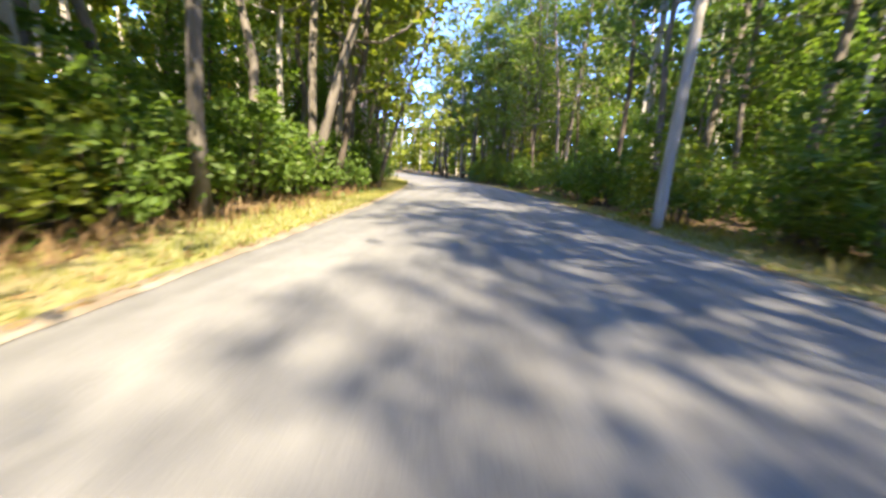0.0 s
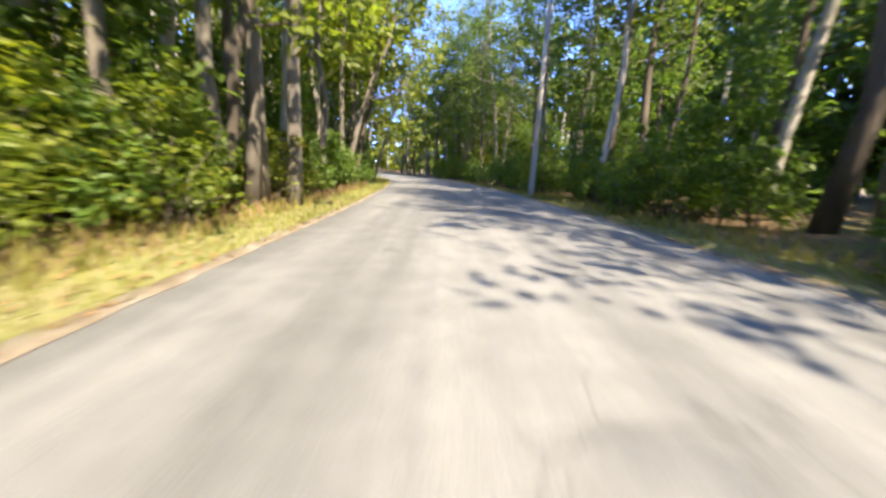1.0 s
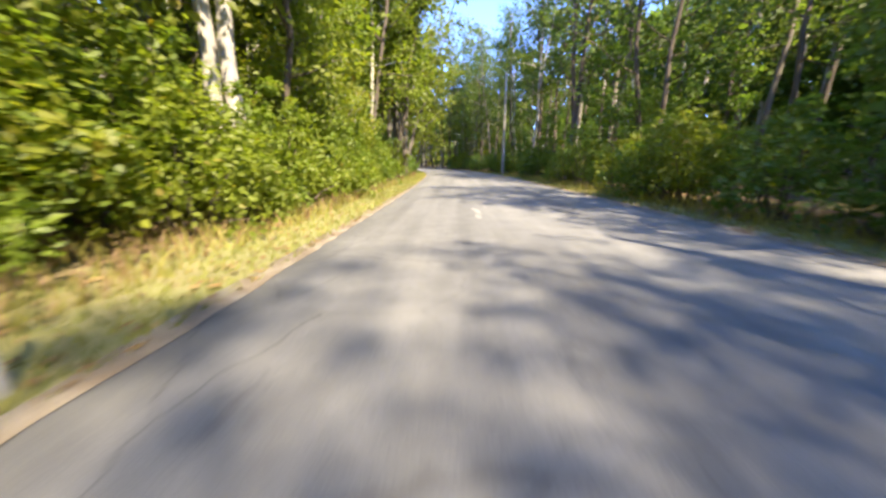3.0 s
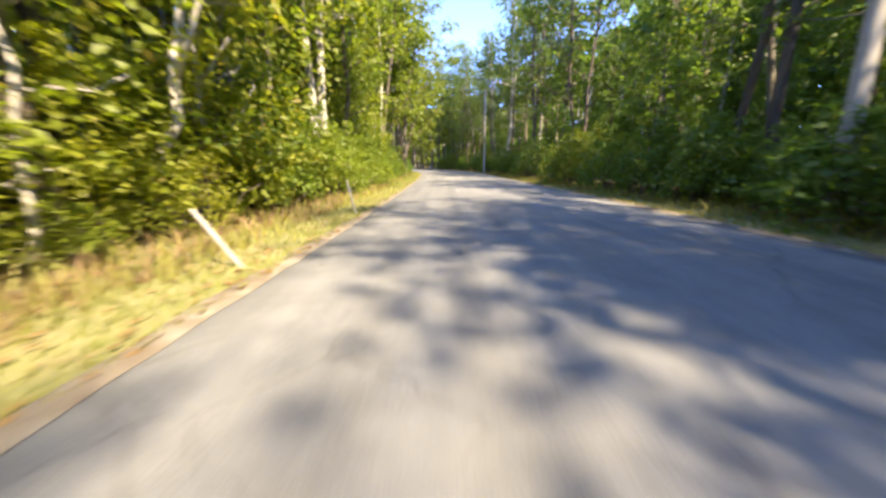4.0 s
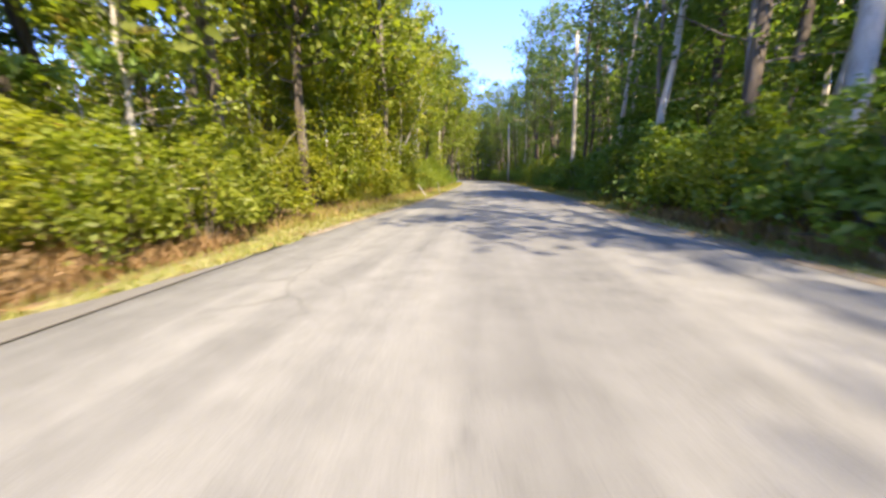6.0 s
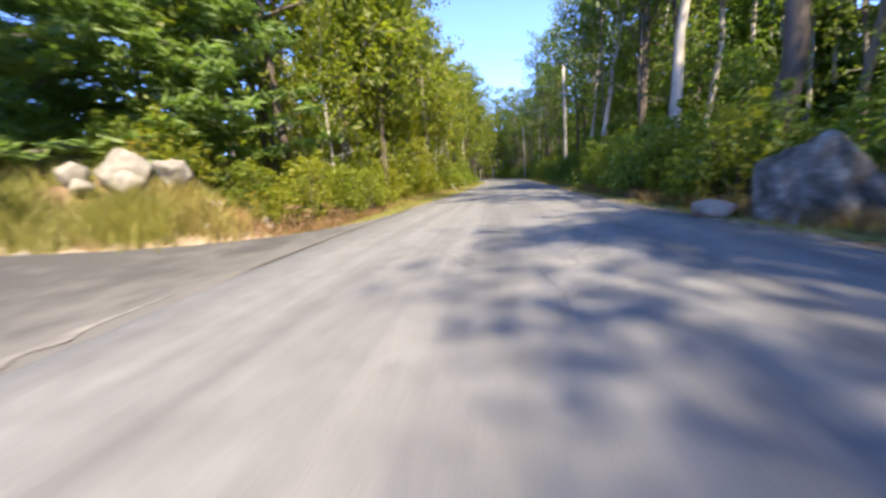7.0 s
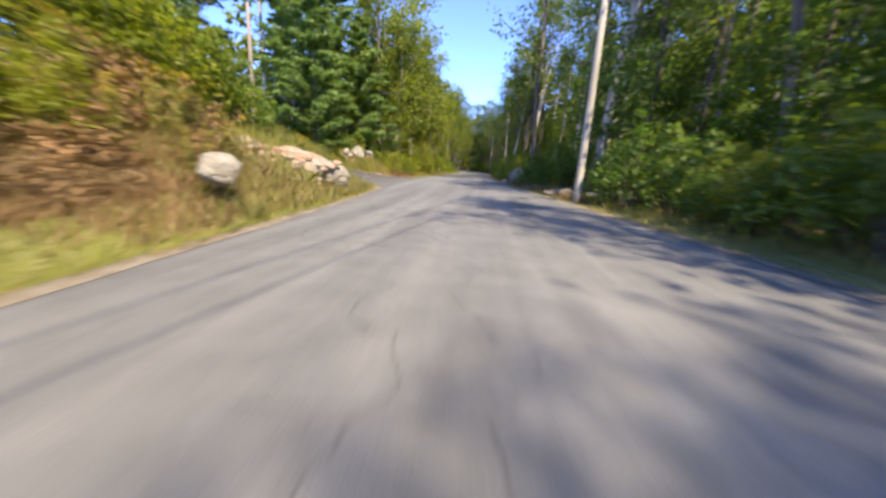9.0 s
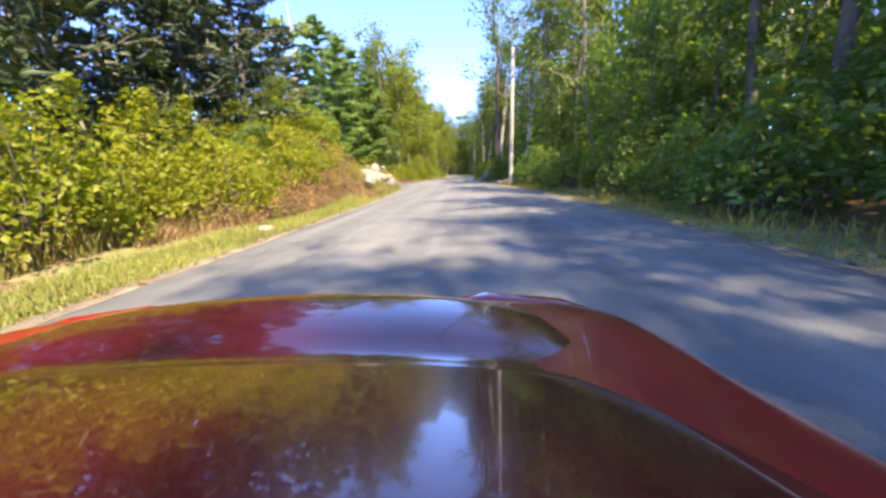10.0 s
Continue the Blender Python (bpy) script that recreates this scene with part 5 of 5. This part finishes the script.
for x, y, s, k in ((6.0, -65.9, (0.35, 0.3, 0.2), 31), (6.5, -65.5, (0.45, 0.35, 0.26), 32), (6.75, -66.3, (0.4, 0.36, 0.3), 33), (5.65, -61.5, (0.2, 0.18, 0.12), 34), (7.6, -67.0, (0.5, 0.4, 0.3), 35)):
    rock("rock", "low grey fieldstone half hidden in weeds by the road", x, y, s, STONE, k, k, 0.3, group="fieldstones by the road")
rock("rock", "low flat grey stone beside the boulder", 5.5, -54.9, (0.3, 0.25, 0.13), STONE, 5, 1.2)
for x, y, s, k in ((-8.3, -53.0, (0.34, 0.3, 0.36), 6), (-7.55, -52.6, (0.55, 0.4, 0.62), 7), (-7.15, -52.75, (0.4, 0.3, 0.4), 36), (-6.7, -52.1, (0.42, 0.35, 0.55), 8), (-7.9, -53.2, (0.3, 0.26, 0.24), 37), (-9.3, -54.4, (0.3, 0.25, 0.26), 9), (-6.1, -51.8, (0.25, 0.2, 0.16), 10),
                   (-7.2, -54.9, (0.2, 0.17, 0.12), 11), (-8.0, -55.6, (0.25, 0.2, 0.12), 13), (-8.6, -55.9, (0.16, 0.14, 0.1), 14), (-7.6, -55.4, (0.14, 0.12, 0.08), 15), (-5.6, -52.6, (0.14, 0.1, 0.08), 16), (-5.2, -51.0, (0.16, 0.12, 0.1), 17), (-9.0, -56.1, (0.2, 0.15, 0.1), 18), (-5.9, -50.2, (0.22, 0.2, 0.16), 19), (-6.5, -53.5, (0.22, 0.2, 0.1), 12)):
    rock("rock", "whitish broken stone in weeds above the driveway", x, y, s, WHITE_STONE, k, k, 0.15, group="stones above the driveway")
def ledge(label, x, y, z, size, seed, turn, layers, mat=PALE_STONE):
    """A weathered outcrop, split into flat layers."""
    bm = bmesh.new()
    bmesh.ops.create_icosphere(bm, subdivisions=5, radius=1)
    off = Vector((seed * 2.3, seed * 1.1, seed * 0.7))
    for v in bm.verts:
        p = v.co.normalized()
        p = Vector((math.copysign(abs(p.x) ** 0.8, p.x), math.copysign(abs(p.y) ** 0.8, p.y), math.copysign(abs(p.z) ** 0.75, p.z)))
        w = p.z * 4.5 + 1.2 * noise.noise(p * 1.4 + off) + 0.4 * p.x
        shelf = (w - math.floor(w)) ** 0.5
        p *= 1 + 0.16 * noise.noise(p * 1.2 + off) + 0.07 * noise.noise(p * 3.7 + off) + 0.025 * noise.noise(p * 11 + off)
        p.x *= 1 + layers * 0.16 * (0.5 - shelf)
        p.y *= 1 + layers * 0.22 * (0.5 - shelf)
        crack = abs(noise.noise(Vector((p.x * 2.2, p.y * 0.8, p.z * 1.1)) + off * 1.9))
        p *= 1 - 0.035 * max(0.0, 1 - crack / 0.05)
        v.co = (p.x * size[0], p.y * size[1], p.z * size[2])
    ob = part("ledge_rock", bm, mat, smooth=True)
    ob.location, ob.rotation_euler = (x, y, z), (radians(-8), radians(10), turn)
    return tagged(ob, label, "rock", "rock ledge on the bank")


ledge("large pale smooth rock face on the grassy bank", -1.95, -71.6, 0.66, (0.72, 0.55, 0.44), 4, 0.35, 0.3, WHITE_STONE)
ledge("broad cracked pinkish rock ledge split in flat layers", -2.8, -71.5, 0.85, (1.0, 0.75, 0.52), 7, 0.1, 1.0)
ledge("low pinkish layered rock shelf sunk in the bank", -3.9, -72.6, 0.85, (0.8, 0.5, 0.3), 11, -0.15, 1.0)
ledge("low pinkish layered rock shelf sunk in the bank", -3.1, -74.6, 0.8, (0.9, 0.45, 0.22), 15, 0.3, 1.0)
ledge("rounded pale weathered stone set in the bank", -1.22, -77.36, 0.88, (0.29, 0.27, 0.26), 23, 0.6, 0.25, WHITE_STONE)
rock("rock", "pale flat stone among dry weeds on the bank", -2.3, -83.6, (0.34, 0.3, 0.2), PALE_STONE, 24, 0.5, 0.2)
rock("rock", "small pale stone at the road edge", -0.55, -88.2, (0.2, 0.17, 0.09), PALE_STONE, 26, 0.9, 0.2)
rock("rock", "small flat stone in the bank grass", -2.4, -75.0, (0.3, 0.2, 0.08), PALE_STONE, 25, 0.2, 0.15)
r4 = np.random.default_rng(40)
for k in range(90):
    x = -3.9 + 2.5 * r4.random()
    y = -72.35 + r4.normal(0, 0.5)
    top = 1.02 + 0.22 * min(1.0, (-1.3 - x) / 1.4) - 0.9 * abs(y + 71.9)
    rock("rubble_stone", "flat broken pale stone on the rock ledge", x, y, (0.06 + 0.2 * r4.random() ** 1.6, 0.06 + 0.15 * r4.random() ** 1.5, 0.03 + 0.06 * r4.random()), PALE_STONE, 50 + k, r4.random() * 6, 0.1, 0.5, group="rubble on the ledge",
         z=max(z_at(x, y), top))


# ---- marker stakes ----
def stake(x, y, ln, rx, ry, label):
    v, f = tube([(0, 0, -0.15), (0, 0, ln * 0.5), (0, 0, ln)], [0.028, 0.026, 0.024], 8)
    ob = mesh_object("marker_stake", v, f, MARKER)
    ob.location, ob.rotation_euler = (x, y, z_at(x, y)), (rx, ry, 0)
    return tagged(ob, label, "stake", "marker stakes")


stake(-2.85, -30.0, 0.8, 0.0, -0.6, "whitish wooden stake leaning in the verge grass")
stake(-2.6, -25.4, 0.8, 0.0, -0.2, "whitish wooden stake standing in the verge grass")


# ---- retaining wall ----
wall = tagged(thing("retaining_wall", "stepped tan concrete block retaining wall beside the driveway", "wall"), kind="structure")
BW, BH, BD = 0.44, 0.2, 0.3
bm = bmesh.new()
bmesh.ops.create_cube(bm, size=1, matrix=Matrix.Diagonal((BW - 0.005, BD, BH - 0.004, 1)))
bmesh.ops.bevel(bm, geom=bm.edges[:], offset=0.006, segments=1, affect="EDGES")
for v in bm.verts:
    if v.co.y < -0.1:
        v.co.y += 0.02 * noise.noise(v.co * 9)
block = bpy.data.meshes.new("block")
bm.to_mesh(block)
bm.free()
block.materials.append(BLOCK)
made = 0
for course in range(12):
    x = -7.7 - 0.88 * max(course - 1, 0)
    while x > -19 and made < 300:
        far = float(np.interp(min(x, -8.1), DX, DFAR))
        base = float(drive_height(-7.9, far)) - 0.08
        # courses rise with the driveway
        z = base + BH * (course + 0.5)
        if z + BH * 0.5 > float(drive_height(x, far)) - 0.05:
            b = new("block", block)
            b.parent = wall
            b.location = (x, far + 0.2 + 0.012 * course, z)
            b.rotation_euler = (0, 0, rng.normal(0, 0.006) - 0.03)
            made += 1
        x -= BW
# cap stones, one on the open end of each course
bm = bmesh.new()
bmesh.ops.create_cube(bm, size=1, matrix=Matrix.Diagonal((0.96, BD + 0.06, 0.07, 1)))
bmesh.ops.bevel(bm, geom=bm.edges[:], offset=0.012, segments=1, affect="EDGES")
cap = bpy.data.meshes.new("cap_stone")
bm.to_mesh(cap)
bm.free()
cap.materials.append(BLOCK)
for course in range(1, 12):
    x = -7.7 - 0.88 * (course - 1) - 0.24
    far = float(np.interp(min(x, -8.1), DX, DFAR))
    b = new("cap_stone", cap)
    b.parent = wall
    b.location = (x, far + 0.185 + 0.012 * course, float(drive_height(-7.9, far)) - 0.08 + BH * (course + 1) + 0.033)
    b.rotation_euler = (0, 0, -0.03)


# ---- the car at the end of the way ----
RED_PAINT = plain("red_car_paint", (0.43, 0.01, 0.02), 0.28, 0.1, 0.85)
# the body's red again, darkened: shade on the boot lid put into the colour
SHADED_RED = plain("shaded_red_car_paint", (0.13, 0.008, 0.012), 0.2, 0.1, 0.9)
RUBBER = plain("black_rubber", (0.02, 0.02, 0.02), 0.8)
GLASS_DARK = plain("dark_tinted_glass", (0.012, 0.013, 0.015), 0.05, 0.0, 1.0)
LAMP_RED = plain("red_lamp_lens", (0.4, 0.01, 0.01), 0.15, 0.0, 1.0)
RIM = plain("silver_wheel_rim", (0.5, 0.5, 0.52), 0.3, 0.9)


def section_loft(name, sections, mat, parent, label=""):
    """A skin over closed rings of points."""
    n = len(sections[0])
    verts = [p for s in sections for p in s]
    faces = []
    for i in range(len(sections) - 1):
        for k in range(n):
            m = (k + 1) % n
            faces.append((i * n + k, i * n + m, (i + 1) * n + m, (i + 1) * n + k))
    faces.append(tuple(reversed(range(n))))
    faces.append(tuple(range((len(sections) - 1) * n, len(sections) * n)))
    ob = mesh_object(name, verts, faces, mat, parent, label, smooth=True)
    bv = ob.modifiers.new("smooth", "SUBSURF")
    bv.levels = bv.render_levels = 2
    return ob


def ring(y, half, low, high, crown, shoulder):
    """A body cross-section: half width, underside, top at the middle, crown drop and shoulder height."""
    pts = []
    for x, z in ((0.0, low), (half * 0.8, low), (half * 0.98, low + 0.12), (half, shoulder), (half * 0.95, high - crown * 1.25), (half * 0.78, high - crown * 0.45), (half * 0.4, high - crown * 0.12), (0.0, high)):
        pts.append((x, y, z))
    return pts + [(-x, yy, z) for x, yy, z in reversed(pts[1:-1])]


car = thing("car", "glossy red low car with a rounded boot standing on the road", "car")
body = section_loft("body", [ring(0.98, 0.70, 0.36, 0.70, 0.06, 0.52), ring(0.93, 0.80, 0.30, 0.755, 0.05, 0.55), ring(0.80, 0.84, 0.27, 0.77, 0.05, 0.58), ring(0.55, 0.87, 0.22, 0.765, 0.05, 0.6), ring(0.3, 0.88, 0.2, 0.81, 0.06, 0.6),
                             ring(0.0, 0.89, 0.2, 0.88, 0.07, 0.6), ring(-0.6, 0.89, 0.2, 0.87, 0.06, 0.6), ring(-1.6, 0.88, 0.2, 0.82, 0.04, 0.6), ring(-2.3, 0.87, 0.2, 0.78, 0.05, 0.58), ring(-2.9, 0.84, 0.22, 0.70, 0.06, 0.52),
                             ring(-3.15, 0.74, 0.3, 0.6, 0.06, 0.45)], RED_PAINT, car)
cabin = section_loft("cabin", [[(x * s, y, z) for x, z in ((0, 0.70), (0.7, 0.70), (0.66, 0.86), (0.52, top), (0, top + 0.02), (-0.52, top), (-0.66, 0.86), (-0.7, 0.70))] for y, s, top in
                               ((-0.14, 0.9, 0.90), (-0.5, 0.98, 1.08), (-1.1, 1.0, 1.17), (-1.7, 0.98, 1.10), (-2.25, 0.9, 0.84))], GLASS_DARK, car, "dark tinted glass cabin")
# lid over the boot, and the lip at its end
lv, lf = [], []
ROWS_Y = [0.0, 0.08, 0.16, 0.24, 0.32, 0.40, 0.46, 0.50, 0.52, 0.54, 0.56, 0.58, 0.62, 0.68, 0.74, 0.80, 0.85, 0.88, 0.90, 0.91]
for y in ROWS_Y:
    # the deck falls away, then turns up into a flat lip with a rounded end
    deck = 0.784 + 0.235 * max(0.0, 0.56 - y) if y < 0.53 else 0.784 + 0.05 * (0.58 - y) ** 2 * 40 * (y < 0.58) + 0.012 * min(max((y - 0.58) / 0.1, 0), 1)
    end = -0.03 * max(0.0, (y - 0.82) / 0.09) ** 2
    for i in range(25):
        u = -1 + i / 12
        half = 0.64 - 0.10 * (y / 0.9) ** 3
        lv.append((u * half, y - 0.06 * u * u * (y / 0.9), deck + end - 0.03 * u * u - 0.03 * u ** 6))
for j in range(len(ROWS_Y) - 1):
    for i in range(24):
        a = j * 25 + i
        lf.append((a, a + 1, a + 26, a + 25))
lid = mesh_object("boot_lid", lv, lf, SHADED_RED, car, "glossy red boot lid with a raised lip, shade painted in", smooth=True)
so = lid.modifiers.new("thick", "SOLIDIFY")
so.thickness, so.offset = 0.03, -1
for sx in (-1, 1):
    v, f = tube([(sx * 0.30, 0.985, 0.66), (sx * 0.45, 0.99, 0.67), (sx * 0.62, 0.95, 0.66), (sx * 0.74, 0.86, 0.65)], [0.05, 0.06, 0.06, 0.045], 10)
    mesh_object("tail_lamp", v, f, LAMP_RED, car, smooth=True)
    for y in (0.28, -2.25):
        e = new("wheel")
        e.parent, e.location = car, (sx * 0.80, y, 0.31)
        bm = bmesh.new()
        bmesh.ops.create_cone(bm, segments=32, radius1=0.31, radius2=0.31, depth=0.2, cap_ends=True, matrix=Euler((0, radians(90), 0)).to_matrix().to_4x4())
        bmesh.ops.bevel(bm, geom=bm.edges[:], offset=0.02, segments=2, affect="EDGES")
        part("tyre", bm, RUBBER, e, smooth=True)
        bm = bmesh.new()
        bmesh.ops.create_cone(bm, segments=24, radius1=0.2, radius2=0.19, depth=0.22, cap_ends=True, matrix=Euler((0, radians(90), 0)).to_matrix().to_4x4())
        part("rim", bm, RIM, e)
bm = bmesh.new()
bmesh.ops.create_cube(bm, size=1, matrix=Matrix.Translation((0, 0.96, 0.38)) @ Matrix.Diagonal((1.2, 0.12, 0.14, 1)))
bmesh.ops.bevel(bm, geom=bm.edges[:], offset=0.04, segments=3, affect="EDGES")
part("bumper", bm, RED_PAINT, car, smooth=True)
car.scale = (1.075, 1.0, 1.0)
car.location, car.rotation_euler = (3.50, -95.68, 0.012), (0, 0, radians(4.5))
